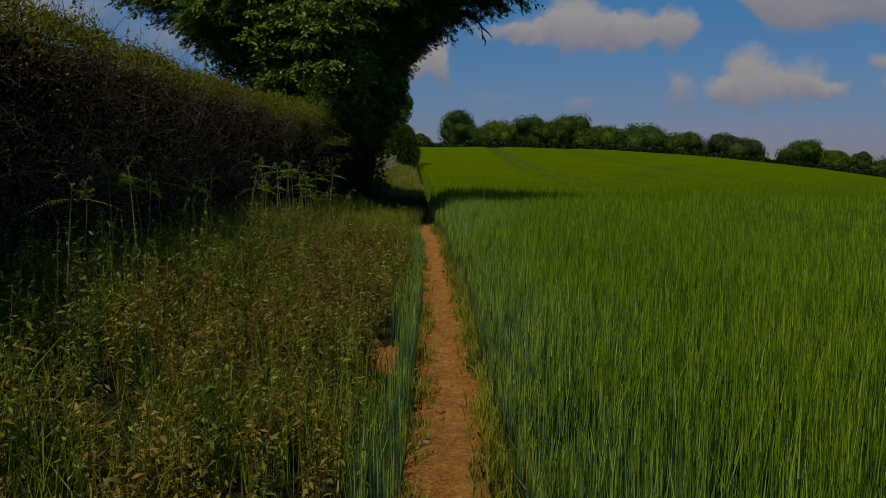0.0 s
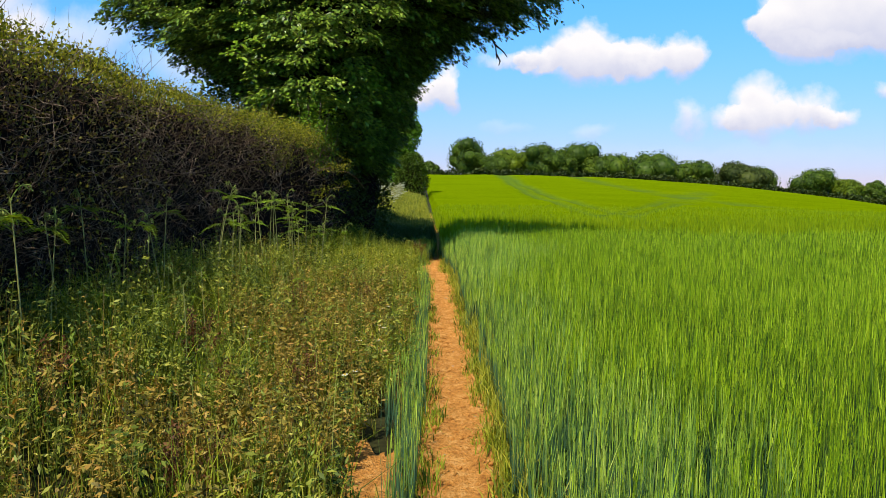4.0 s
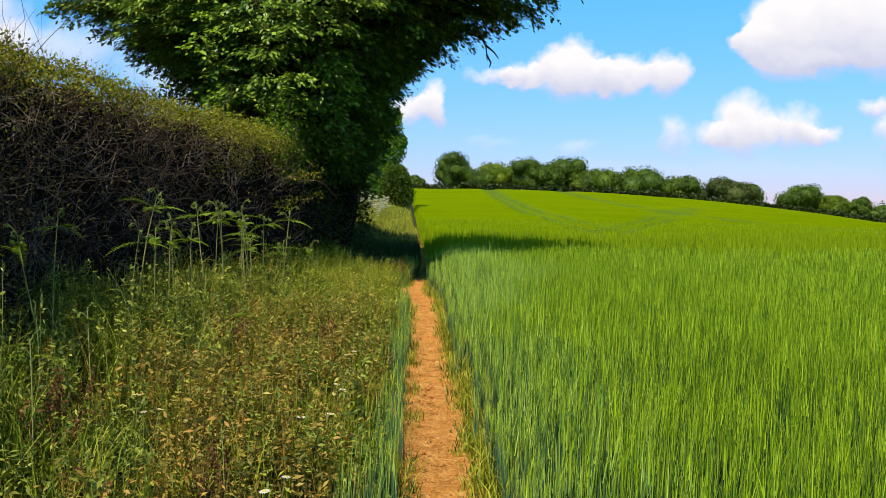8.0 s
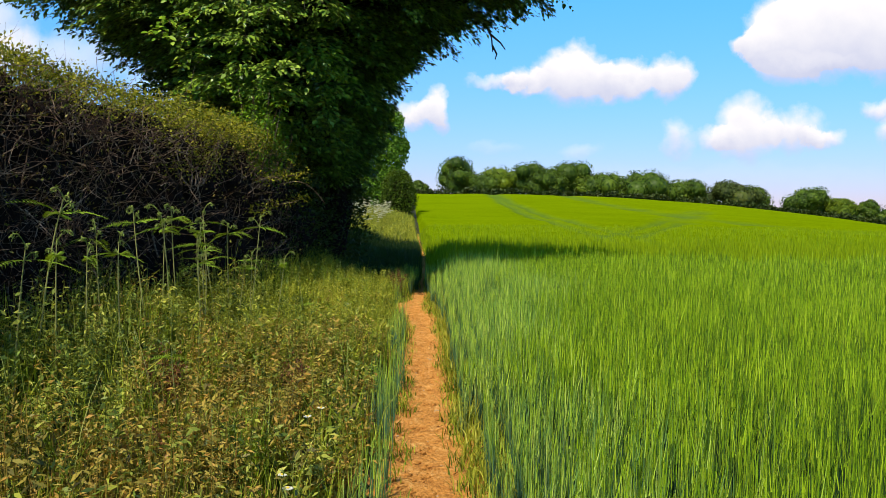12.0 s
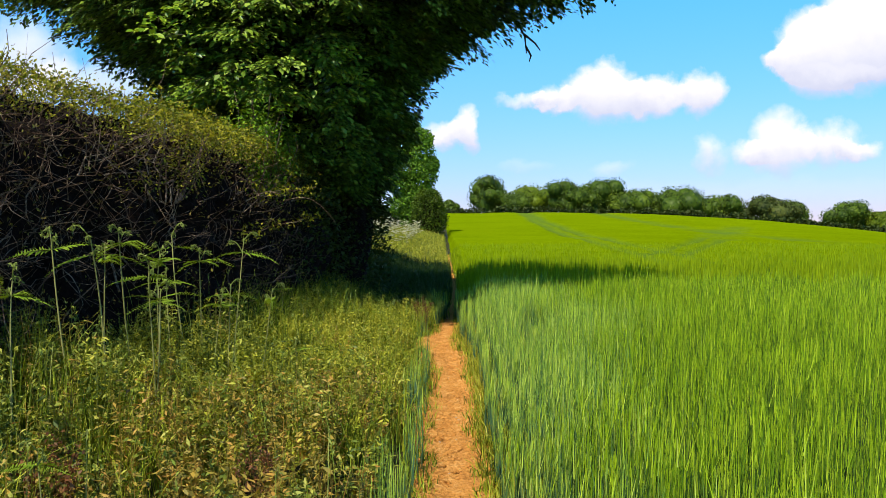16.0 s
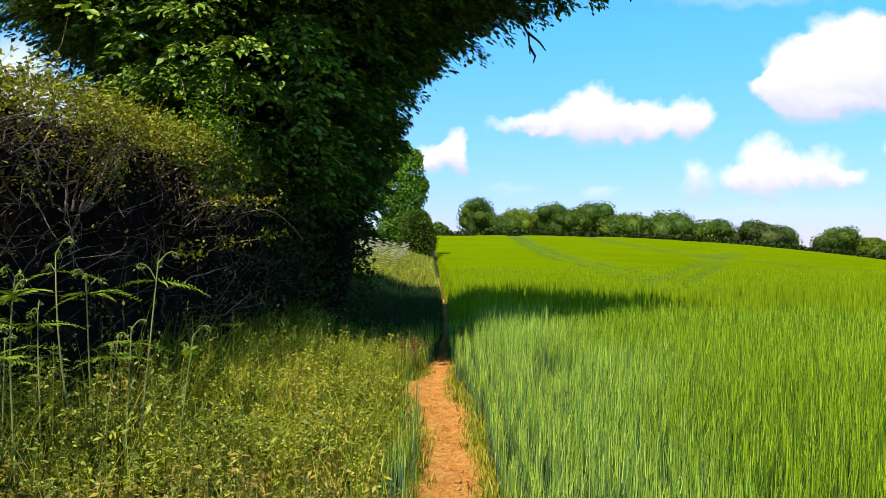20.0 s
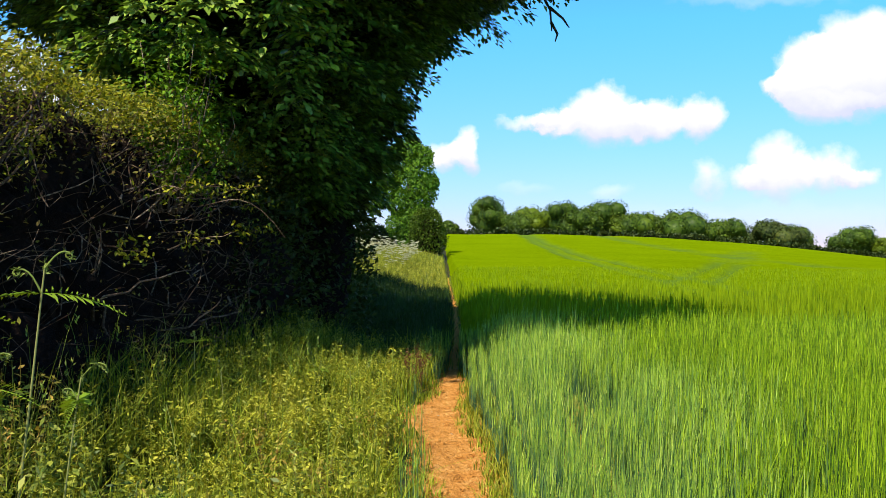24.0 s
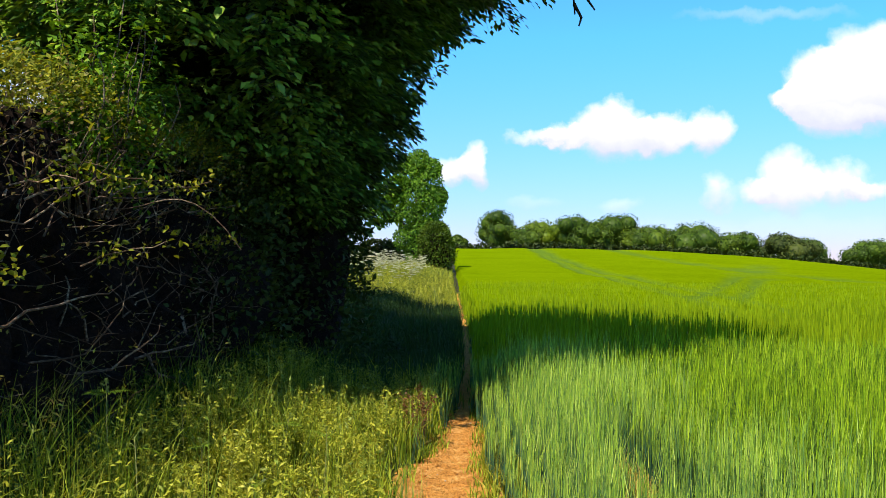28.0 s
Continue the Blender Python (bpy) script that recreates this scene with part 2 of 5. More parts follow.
# weed and grass green darkened to carry the tree's and hedge's shade
M_SHADE_GREEN = foliage("shade_darkened_leaf", [(0.012, 0.030, 0.008), (0.030, 0.064, 0.012), (0.070, 0.120, 0.018)], glow=0.2, patch_scale=1.2, patch=0.4, shine=0.12)
M_DOCK = foliage("browning_leaf", [(0.024, 0.022, 0.010), (0.090, 0.082, 0.018), (0.230, 0.195, 0.034), (0.390, 0.300, 0.050), (0.44, 0.23, 0.05), (0.58, 0.49, 0.13)], glow=0.22, patch_scale=2.8, patch=0.40, shine=0.15, rough=0.45)
M_GRASS = foliage("verge_grass", [(0.0134, 0.032, 0.0044), (0.056, 0.1, 0.0077), (0.202, 0.28, 0.0154), (0.403, 0.44, 0.033), (0.582, 0.53, 0.088)], glow=0.28, patch_scale=2.5, patch=0.35, shine=0.12)
M_DRY = foliage("dry_yellow_grass", [(0.10, 0.15, 0.02), (0.34, 0.32, 0.05), (0.58, 0.42, 0.09), (0.62, 0.36, 0.10)], glow=0.2, patch_scale=2.0, patch=0.4)
M_STRAW = foliage("grass_straw", [(0.14, 0.22, 0.02), (0.26, 0.34, 0.05), (0.42, 0.42, 0.14)], glow=0.2)
M_SEED = foliage("dry_seed", [(0.05, 0.022, 0.010), (0.16, 0.065, 0.025), (0.34, 0.17, 0.06)], glow=0.15)
M_BRACKEN = foliage("bracken_green", [(0.08, 0.15, 0.010), (0.18, 0.28, 0.018), (0.33, 0.42, 0.04)], glow=0.3)
M_BRACKEN_TIP = foliage("bracken_young_tip", [(0.09, 0.13, 0.02), (0.20, 0.25, 0.05), (0.34, 0.37, 0.11)], glow=0.15)
M_BRACKEN_STEM = foliage("bracken_stalk", [(0.20, 0.21, 0.05), (0.36, 0.34, 0.12)], glow=0.0)
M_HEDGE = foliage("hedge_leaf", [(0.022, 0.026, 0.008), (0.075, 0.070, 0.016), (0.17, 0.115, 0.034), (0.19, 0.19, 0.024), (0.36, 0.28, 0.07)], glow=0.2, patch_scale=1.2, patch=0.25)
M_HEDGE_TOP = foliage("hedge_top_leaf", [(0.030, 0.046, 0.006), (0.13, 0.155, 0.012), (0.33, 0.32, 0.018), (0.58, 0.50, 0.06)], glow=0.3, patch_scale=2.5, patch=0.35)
M_TWIG = solid("hedge_twig", [(0.034, 0.021, 0.014), (0.110, 0.068, 0.043), (0.64, 0.50, 0.35)], 2.2, 40)
# inner twig brown taken near black, with the shade among twigs in it
M_CORE = solid("inner_twig_shade", [(0.004, 0.0025, 0.002), (0.013, 0.007, 0.005), (0.040, 0.020, 0.012)], 7, 45, bump=1.0, bump_dist=0.05)
M_BARK = solid("bark", [(0.035, 0.028, 0.02), (0.08, 0.065, 0.05), (0.13, 0.11, 0.085)], 3, 30, bump=1, bump_dist=0.03, stretch=(1, 1, 0.25))
M_TREE = foliage("tree_leaf", [(0.018, 0.040, 0.005), (0.066, 0.125, 0.010), (0.190, 0.290, 0.024), (0.38, 0.49, 0.06)], glow=0.10, rough=0.34, patch_scale=0.5, patch=0.20, shine=0.45)
# near-black green that carries the shade deep in the crown
M_CROWN_SHADE = solid("crown_inner_shade", [(0.003, 0.006, 0.002), (0.008, 0.015, 0.004), (0.020, 0.034, 0.008)], 3, 20, bump=1.0, bump_dist=0.1)
# brighter copy of the tree leaf, with sunlight put into the colour
M_TREE_LIT = foliage("sunlit_tree_leaf", [(0.05, 0.12, 0.008), (0.16, 0.28, 0.014), (0.40, 0.52, 0.045)], glow=0.2, rough=0.4, patch_scale=0.8, patch=0.2, shine=0.25)
M_SHRUB = foliage("shrub_leaf", [(0.022, 0.036, 0.010), (0.045, 0.068, 0.014), (0.085, 0.105, 0.02)], glow=0.25)
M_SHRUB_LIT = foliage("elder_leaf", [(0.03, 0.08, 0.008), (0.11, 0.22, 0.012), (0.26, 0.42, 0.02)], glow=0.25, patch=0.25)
M_FARTREE = foliage("far_leaf", [(0.020, 0.044, 0.005), (0.066, 0.112, 0.008), (0.150, 0.205, 0.012)], glow=0.12, patch_scale=0.12, patch=0.5)
M_FARTREE_DARK = foliage("far_dark_leaf", [(0.022, 0.036, 0.008), (0.056, 0.078, 0.013), (0.125, 0.140, 0.022)], glow=0.12, patch_scale=0.10, patch=0.5)
M_FARTREE_LIGHT = foliage("far_light_leaf", [(0.040, 0.072, 0.005), (0.110, 0.165, 0.008), (0.200, 0.255, 0.012)], glow=0.15, patch_scale=0.10, patch=0.5)
M_IVY = foliage("ivy_leaf", [(0.030, 0.085, 0.008), (0.095, 0.205, 0.012), (0.20, 0.34, 0.02)], glow=0.25, patch=0.25)
M_UMBEL = foliage("white_umbel", [(0.55, 0.55, 0.42), (0.8, 0.8, 0.7)], glow=0.2)
M_YELLOW = foliage("flower_centre", [(0.7, 0.45, 0.03), (0.8, 0.5, 0.05)], glow=0.0)
M_ROAD = solid("asphalt", [(0.16, 0.16, 0.17), (0.22, 0.22, 0.23)], 1, 30)


# ---- mesh helpers ----
def quads(name, V, F, material, parent=None, label="", up=None):
    me = bpy.data.meshes.new(name)
    V, F = np.asarray(V, np.float32).reshape(-1, 3), np.asarray(F, np.int32)
    k = F.shape[1]
    me.vertices.add(len(V)), me.loops.add(F.size), me.polygons.add(len(F))
    me.vertices.foreach_set("co", V.ravel())
    me.loops.foreach_set("vertex_index", F.ravel())
    me.polygons.foreach_set("loop_start", np.arange(0, F.size, k, dtype=np.int32))
    me.update(calc_edges=True)
    if up is not None:
        me.attributes.new("up", "FLOAT", "POINT").data.foreach_set("value", np.asarray(up, np.float32).ravel())
    me.materials.append(material)
    ob = new(name, me)
    if parent:
        ob.parent = parent
    if label:
        ob["label"] = label
    return ob


def smooth(ob):
    ob.data.polygons.foreach_set("use_smooth", np.ones(len(ob.data.polygons), bool))
    return ob


def strips(n, k):
    """Faces of n ribbons of k cross edges."""
    base = np.arange(n)[:, None, None] * 2 * k
    j = np.arange(k - 1)[None, :, None] * 2
    return (base + j + np.array([0, 1, 3, 2])[None, None, :]).reshape(-1, 4)


def blades(P, h, w, bend, turn=None, k=3, taper=0.9, foot=1.0):
    """Upright blades that bow over: feet P, heights, widths and bend each."""
    n = len(P)
    turn = R.uniform(0, 2 * np.pi, n) if turn is None else turn
    face = turn + np.pi / 2 + R.normal(0, 0.5, n)
    t = (np.linspace(0, 1, k) ** 0.8)[None, :]
    out = (bend * h)[:, None] * t ** 2.2
    z = h[:, None] * (t - 0.35 * np.abs(bend)[:, None] * t ** 3)
    c = np.stack([P[:, 0, None] + out * np.cos(turn)[:, None], P[:, 1, None] + out * np.sin(turn)[:, None], P[:, 2, None] + z], -1)
    half = (w / 2)[:, None] * (1 - taper * t ** 2) * np.where(t < 0.05, foot, 1.0)
    s = np.stack([half * np.cos(face)[:, None], half * np.sin(face)[:, None], np.zeros_like(half)], -1)
    V = np.stack([c - s, c + s], 2).reshape(-1, 3)
    return V, strips(n, k), np.repeat(np.broadcast_to(t, (n, k)).ravel(), 2)


def unit(v):
    return v / np.maximum(np.linalg.norm(v, axis=-1, keepdims=True), 1e-6)


def leaves(P, axis, length, width, fold=0.25, flat=None, plain=False):
    """Folded leaves: a foot, a midrib and two halves each. flat: the way the upper face looks."""
    n = len(P)
    axis = unit(axis)
    ref = flat if flat is not None else unit(R.normal(0, 1, (n, 3)) + np.array([0, 0, 1.2]))
    side = unit(np.cross(axis, ref))
    nor = np.cross(side, axis)
    L, W = length[:, None], width[:, None]
    tip = P + axis * L - nor * L * 0.12
    if plain:
        left = P + axis * L * 0.48 + side * W * 0.5 + nor * W * fold
        right = P + axis * L * 0.48 - side * W * 0.5 + nor * W * fold
        return np.stack([P, left, tip, right], 1).reshape(-1, 3), np.arange(n * 4).reshape(-1, 4)
    ring = [P + axis * L * 0.28 + side * W * 0.46 + nor * W * fold, P + axis * L * 0.70 + side * W * 0.42 + nor * (W * fold - L * 0.05),
            P + axis * L * 0.70 - side * W * 0.42 + nor * (W * fold - L * 0.05), P + axis * L * 0.28 - side * W * 0.46 + nor * W * fold]
    V = np.stack([P, ring[0], ring[1], tip, ring[2], ring[3]], 1).reshape(-1, 3)
    b = np.arange(n)[:, None] * 6
    F = np.concatenate([b + np.array([0, 3, 2, 1]), b + np.array([0, 5, 4, 3])], 1).reshape(-1, 4)
    return V, F


def tubes(C, rad, sides=3):
    """Round stems along the lines C (n, k, 3) of radii rad (n, k)."""
    n, k, _ = C.shape
    d = unit(np.gradient(C, axis=1))
    ref = np.where(np.abs(d[..., 2:3]) > 0.8, np.array([1.0, 0, 0]), np.array([0, 0, 1.0]))
    a = unit(np.cross(d, ref))
    b = np.cross(d, a)
    ang = np.linspace(0, 2 * np.pi, sides, endpoint=False)
    ring = C[:, :, None] + rad[:, :, None, None] * (a[:, :, None] * np.cos(ang)[:, None] + b[:, :, None] * np.sin(ang)[:, None])
    V = ring.reshape(-1, 3)
    i = (np.arange(n)[:, None, None] * k + np.arange(k - 1)[None, :, None]) * sides
    s = np.arange(sides)[None, None, :]
    s2 = (s + 1) % sides
    F = np.stack([i + s, i + s2, i + sides + s2, i + sides + s], -1).reshape(-1, 4)
    return V, F


def join(parts):
    """Several (V, F) in one."""
    Vs, Fs, off = [], [], 0
    for V, F in parts:
        Vs.append(V), Fs.append(F + off)
        off += len(V)
    return np.concatenate(Vs), np.concatenate(Fs)


def wave(x, y, s, seed=0.0):
    """Smooth noise about -1 to 1 for arrays, waves s metres long."""
    x, y = np.asarray(x) / s, np.asarray(y) / s
    q = np.sin(x * 2.1 + 1.7 * np.sin(y * 1.3 + seed) + seed) + np.sin(y * 2.7 + 1.4 * np.sin(x * 1.9 - seed) + 2.1 * seed)
    return 0.35 * (q + np.sin((x + y) * 4.3 + seed * 3.1) * 0.5 + np.sin((x - y) * 5.9 + 1.3 * seed) * 0.4)


def ease(a, b, v):
    t = np.clip((np.asarray(v, float) - a) / (b - a), 0, 1)
    return t * t * (3 - 2 * t)


# ---- the lie of the land ----
def hill(x, y):
    x, y = np.asarray(x, float), np.asarray(y, float)
    rise = (np.clip(y - 40, 0, 185) / 185) ** 1.5
    across = x * 226 / np.maximum(y, 60)
    top = 5.6 - 7.3 * (np.clip(across - 15, 0, 150) / 99) ** 2
    z = rise * np.maximum(top, -7)
    z = z * (1 - ease(226, 420, y)) - 9 * ease(260, 420, y)
    z = z + ease(900, 2600, y) * (26 + 6 * np.sin(x / 300.0))
    return z


def path_x(y):
    y = np.asarray(y, float)
    return np.interp(y, [0, 4, 6.5, 9, 12, 15, 18, 19.6, 21, 24, 30, 40, 100, 225], [0.08, 0.08, 0.11, 0.09, 0.06, 0.0, -0.02, -0.07, -0.24, -0.17, -0.15, -0.3, -1.9, -5.0]) + 0.018 * np.sin(y * 2.3) + 0.012 * np.sin(y * 5.1 + 1)


def spread(y):
    """Stretches where the trodden line has grown wider."""
    return 0.055 * np.exp(-((y - 11.8) / 1.6) ** 2) + 0.05 * np.exp(-((y - 17.2) / 1.5) ** 2)


def half_path(y):
    """Bare half of the path on the hedge side, wider where feet have spread."""
    y = np.asarray(y, float)
    return np.interp(y, [0, 22.3, 24.5], [0.20, 0.20, 0.07]) + 0.20 * np.exp(-((y - 20.8) / 1.3) ** 2) + spread(y)


def land(x, y):
    """Height of the soil: the hill, the bank under the hedge, and the trodden line."""
    x, y = np.asarray(x, float), np.asarray(y, float)
    bank = 0.34 * ease(-1.2, -3.0, x) * ease(140, 60, y) + 0.70 * ease(-1.6, -5.5, x) * ease(32, 66, y) * ease(150, 110, y)
    dip = -0.045 * np.exp(-((x - path_x(y)) / 0.22) ** 2) * ease(110, 60, y)
    return hill(x, y) + bank + dip + 0.015 * wave(x, y, 0.7, 1.0) * ease(60, 30, y)


gx = np.unique(np.concatenate([np.linspace(-1800, -120, 22), np.linspace(-120, -12, 36), np.linspace(-12, -1, 40), np.linspace(-1, 1, 31), np.linspace(1, 12, 25), np.linspace(12, 200, 60), np.linspace(200, 1800, 24)]))
gy = np.unique(np.concatenate([np.linspace(-400, -6, 24), np.linspace(-6, 45, 180), np.linspace(45, 130, 60), np.linspace(130, 460, 90), np.linspace(460, 3600, 40)]))
GX, GY = np.meshgrid(gx, gy)


def sheet(GX, GY, GZ):
    r, c = GX.shape
    i = (np.arange(r - 1)[:, None] * c + np.arange(c - 1)[None, :])[..., None]
    return np.stack([GX, GY, GZ], -1).reshape(-1, 3), (i + np.array([0, 1, c + 1, c])).reshape(-1, 4)


ground = smooth(quads("ground", *sheet(GX, GY, land(GX, GY)), M_GROUND))
tagged(ground, "grassy brown earth rolling to far low hills", "ground", kind="structure")

# the trodden clay path, ragged along its edges
py_ = np.arange(-5, 62, 0.04)
pu = np.linspace(-1, 1, 17)
PW = 0.26 + 0.03 * np.sin(py_ * 1.7) + 0.025 * np.sin(py_ * 4.9 + 2) + 0.006 * R.normal(0, 1, len(py_)) + 0.20 * np.exp(-((py_ - 20.8) / 1.3) ** 2) + 1.1 * spread(py_)
PW = PW * np.interp(py_, [0, 21.5, 24.5, 34, 62], [1, 1.15, 0.40, 0.26, 0.22])
PX = path_x(py_)[:, None] + PW[:, None] * pu[None, :]
PY = np.repeat(py_[:, None], 17, 1)
crumb = 0.5 * wave(PX, PY, 0.05, 2.2) + 0.6 * wave(PX, PY, 0.13, 5.0) + 0.4 * R.normal(0, 1, PX.shape)
PZ = land(PX, PY) + 0.030 + 0.015 * crumb - 0.035 * np.abs(pu)[None, :] ** 6
footpath = smooth(quads("footpath", *sheet(PX, PY, PZ), M_PATH))
tagged(footpath, "narrow trodden path of dry orange clay", "path", kind="structure")

# ---- the barley ----
R = np.random.default_rng(11)
BARE = [(1.00, 20.7, 0.10, 0.70), (0.78, 19.2, 0.07, 0.70), (-0.42, 7.2, 0.14, 0.55), (0.45, 11.2, 0.05, 0.15)]


def bare(x, y):
    out = np.zeros(np.shape(x), bool)
    for cx, cy, rx, ry in BARE:
        out |= ((x - cx) / rx) ** 2 + ((y - cy) / ry) ** 2 < 1 + 0.4 * wave(x, y, 0.2, 3)
    return out


def worn(x, y):
    """Thin, low crop round the bare places, 0 to 1."""
    w = np.zeros(np.shape(x))
    for cx, cy, rx, ry in BARE:
        w = np.maximum(w, np.exp(-(((x - cx) / (1.8 * rx)) ** 2 + ((y - cy + 0.8) / (2.3 * ry)) ** 2) ** 2))
    return w


def tufted(x, y, s=0.12, pull=0.70):
    """The same places drawn together into plants about s metres apart."""
    i, j = np.floor(x / s), np.floor(y / s)
    h = np.sin(i * 12.9898 + j * 78.233) * 43758.5453
    g = np.sin(i * 39.346 + j * 11.135) * 24634.6345
    cx, cy = (i + 0.5 + 0.7 * (h - np.floor(h) - 0.5)) * s, (j + 0.5 + 0.7 * (g - np.floor(g) - 0.5)) * s
    return cx + (x - cx) * (1 - pull), cy + (y - cy) * (1 - pull)


def scatter(n, x0, x1, y0, y1):
    return R.uniform(x0, x1, n), R.uniform(y0, y1, n)


def barley_at(x, y, height, width, per):
    """Shoots of barley: an upright stalk with its sheath, a long blade, and short leaves leaning out from its upper half."""
    n = len(x)
    P = np.stack([x, y, land(x, y) - 0.01], 1)
    h = height * R.normal(1, 0.11, n)
    wind = R.normal(0.3, 1.1, n)
    out = [blades(P, h, width * 0.8, np.abs(R.normal(0.07, 0.05, n)), wind, 2, 0.7)]
    Q = P + R.normal(0, 0.012, P.shape) * (1, 1, 0)
    out.append(blades(Q, h * R.uniform(0.75, 1.08, n), width * R.uniform(0.8, 1.2, n), np.clip(np.abs(R.normal(0.06, 0.06, n)), 0, 0.35), None, 3, 0.92))
    for i in range(per - 1):
        z0 = h * R.uniform(0.50, 0.90, n)
        long_ = R.uniform(0.10, 0.20, n) * h / 0.6
        Q = P + np.stack([R.normal(0, 0.012, n), R.normal(0, 0.012, n), z0], 1)
        V, F, t = blades(Q, long_, width * R.uniform(0.9, 1.35, n), np.clip(R.normal(0.17, 0.12, n), 0.02, 0.6), R.normal(0.2, 1.2, n), 2, 0.92, 0.6)
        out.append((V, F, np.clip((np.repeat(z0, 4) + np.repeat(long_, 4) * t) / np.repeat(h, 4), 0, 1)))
    V, F = join([(a, b) for a, b, _ in out])
    return V, F, np.concatenate([c for *_, c in out])


def tram(x, y):
    """Where the wheel tracks cross the crop, 0 to 1."""
    a = x - (8.4 + 0.036 * (y - 42) + 0.25 * np.sin(y / 9))
    b = x - (8.6 + 0.337 * (y - 46))
    c = x - (24 + 0.05 * (y - 42))
    wide = 0.30 + 0.004 * np.maximum(y - 40, 0)
    two = lambda d: np.exp(-((d - 0.8) / wide) ** 2) + np.exp(-((d + 0.8) / wide) ** 2)
    return np.clip(two(a) + two(b) * ease(44, 48, y) * ease(150, 120, y) + 0.8 * two(c), 0, 1)


def crop_height(x, y):
    edge = x - path_x(y)
    return (1 - 0.35 * tram(x, y)) * (1 - 0.30 * worn(x, y)) * (0.40 + 0.22 * ease(0.22, 0.75, edge)) * (1 + 0.07 * wave(x, y, 1.6, 4) + 0.08 * wave(x, y, 0.42, 8))


def thin(x, y, keep):
    m = (R.uniform(0, 1, len(x)) < keep * (1 - 0.1 * worn(x, y))) & ~bare(x, y)
    return x[m], y[m]


def stand(name, x, y, height, width, per, material, label):
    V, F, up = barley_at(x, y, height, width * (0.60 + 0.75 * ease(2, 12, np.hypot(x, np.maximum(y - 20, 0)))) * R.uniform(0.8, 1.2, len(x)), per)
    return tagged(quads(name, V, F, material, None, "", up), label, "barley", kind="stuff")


x, y = tufted(*scatter(210000, -0.12, 15, 2.2, 27))
m = (x < 0.53 * y + 1.0) & (x > path_x(y) + np.interp(y, [0, 22, 24.5], [0.29, 0.29, 0.10]) + 0.05 * wave(x, y, 0.3, 2))
x, y = x[m], y[m]
d = np.hypot(x, np.maximum(y - 20, 0))
x, y = thin(x, y, np.clip(4.8 / (d + 1), 0.15, 0.90))
blue_part = (x - path_x(y) + 0.35 * R.normal(0, 1, len(x)) + 0.5 * wave(x, y, 1.8, 6)) < 0.85 + 1.0 * ease(14, 19, y)
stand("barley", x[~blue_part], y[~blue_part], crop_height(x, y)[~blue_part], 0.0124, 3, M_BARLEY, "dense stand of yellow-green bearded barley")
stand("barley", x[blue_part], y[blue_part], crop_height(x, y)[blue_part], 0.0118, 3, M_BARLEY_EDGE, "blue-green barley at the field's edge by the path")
x, y = scatter(52000, -0.6, 40, 26, 62)
m = x > path_x(y) + 0.10
x, y = thin(x[m], y[m], 1.0)
stand("barley", x, y, crop_height(x, y) * 1.03, 0.03, 1, M_BARLEY_FAR, "green barley standing further across the field")
# the same crop to the walker's side and behind
x, y = scatter(36000, 0.3, 16, -8, 27)
m = ((x > 0.53 * y + 0.8) | (y < 2.2)) & (x > path_x(y) + 0.35)
x, y = x[m], y[m]
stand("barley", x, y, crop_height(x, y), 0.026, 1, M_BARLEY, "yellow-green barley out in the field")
# a thin strip of the same crop between the path and the weeds
x, y = scatter(15000, -0.95, -0.15, -6, 27)
m = (x < path_x(y) - half_path(y)) & (x > path_x(y) - 0.42 - 0.18 * wave(y, y, 1.7, 3))
x, y = thin(x[m], y[m], np.interp(y[m], [0, 12, 15, 27], [0.55, 0.5, 0.2, 0.12]))
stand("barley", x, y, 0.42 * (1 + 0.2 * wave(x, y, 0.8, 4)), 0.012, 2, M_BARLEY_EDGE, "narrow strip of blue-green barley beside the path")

# the crop as one closed canopy, low where the single shoots stand
fx = np.unique(np.concatenate([np.linspace(0.0, 3, 50), np.linspace(3, 20, 60), np.linspace(20, 240, 110)]))
fy = np.unique(np.concatenate([np.linspace(-60, 0, 20), np.linspace(0, 64, 190), np.linspace(64, 235, 110)]))
FX, FY = np.meshgrid(fx, fy)
FX = FX + path_x(FY) + 0.13
near = ease(64, 46, FY) * ease(0.55 * 64, 0.5 * 64, FX)
lift = 0.55 - 0.51 * ease(50, 27, FY)
lift = -0.05 + (lift + 0.05) * ease(0.28, 0.8, FX - path_x(FY) + 0.15 * ease(24, 26, FY))
TRAM = tram(FX, FY)
lift = lift - 0.22 * TRAM * ease(40, 60, FY) + 0.05 * wave(FX, FY, 1.3, 2) + 0.10 * wave(FX, FY, 9, 5) * ease(50, 80, FY)
lift = np.where(bare(FX, FY), -0.1, lift * (1 - 0.5 * worn(FX, FY)))
# darker green for the wheel tracks, and as painted shade between near shoots
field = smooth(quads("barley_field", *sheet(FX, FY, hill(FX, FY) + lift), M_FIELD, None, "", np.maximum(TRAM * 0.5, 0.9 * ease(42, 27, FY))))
tagged(field, "wide green barley field rising to a crest", "field", kind="stuff")


# short dry grass in the bare places
x, y = scatter(9000, 0.4, 1.5, 17.0, 22.0)
m = worn(x, y) > 0.25
x, y = x[m], y[m]
n = len(x)
P = np.stack([x, y, land(x, y)], 1)
V, F, up = blades(P, R.uniform(0.06, 0.30, n), R.uniform(0.005, 0.011, n), np.clip(np.abs(R.normal(0.5, 0.25, n)), 0, 0.9), None, 3)
tagged(quads("grass", V, F, M_DRY), "short yellowing grass in the crop's bare patch", "grass", kind="stuff")
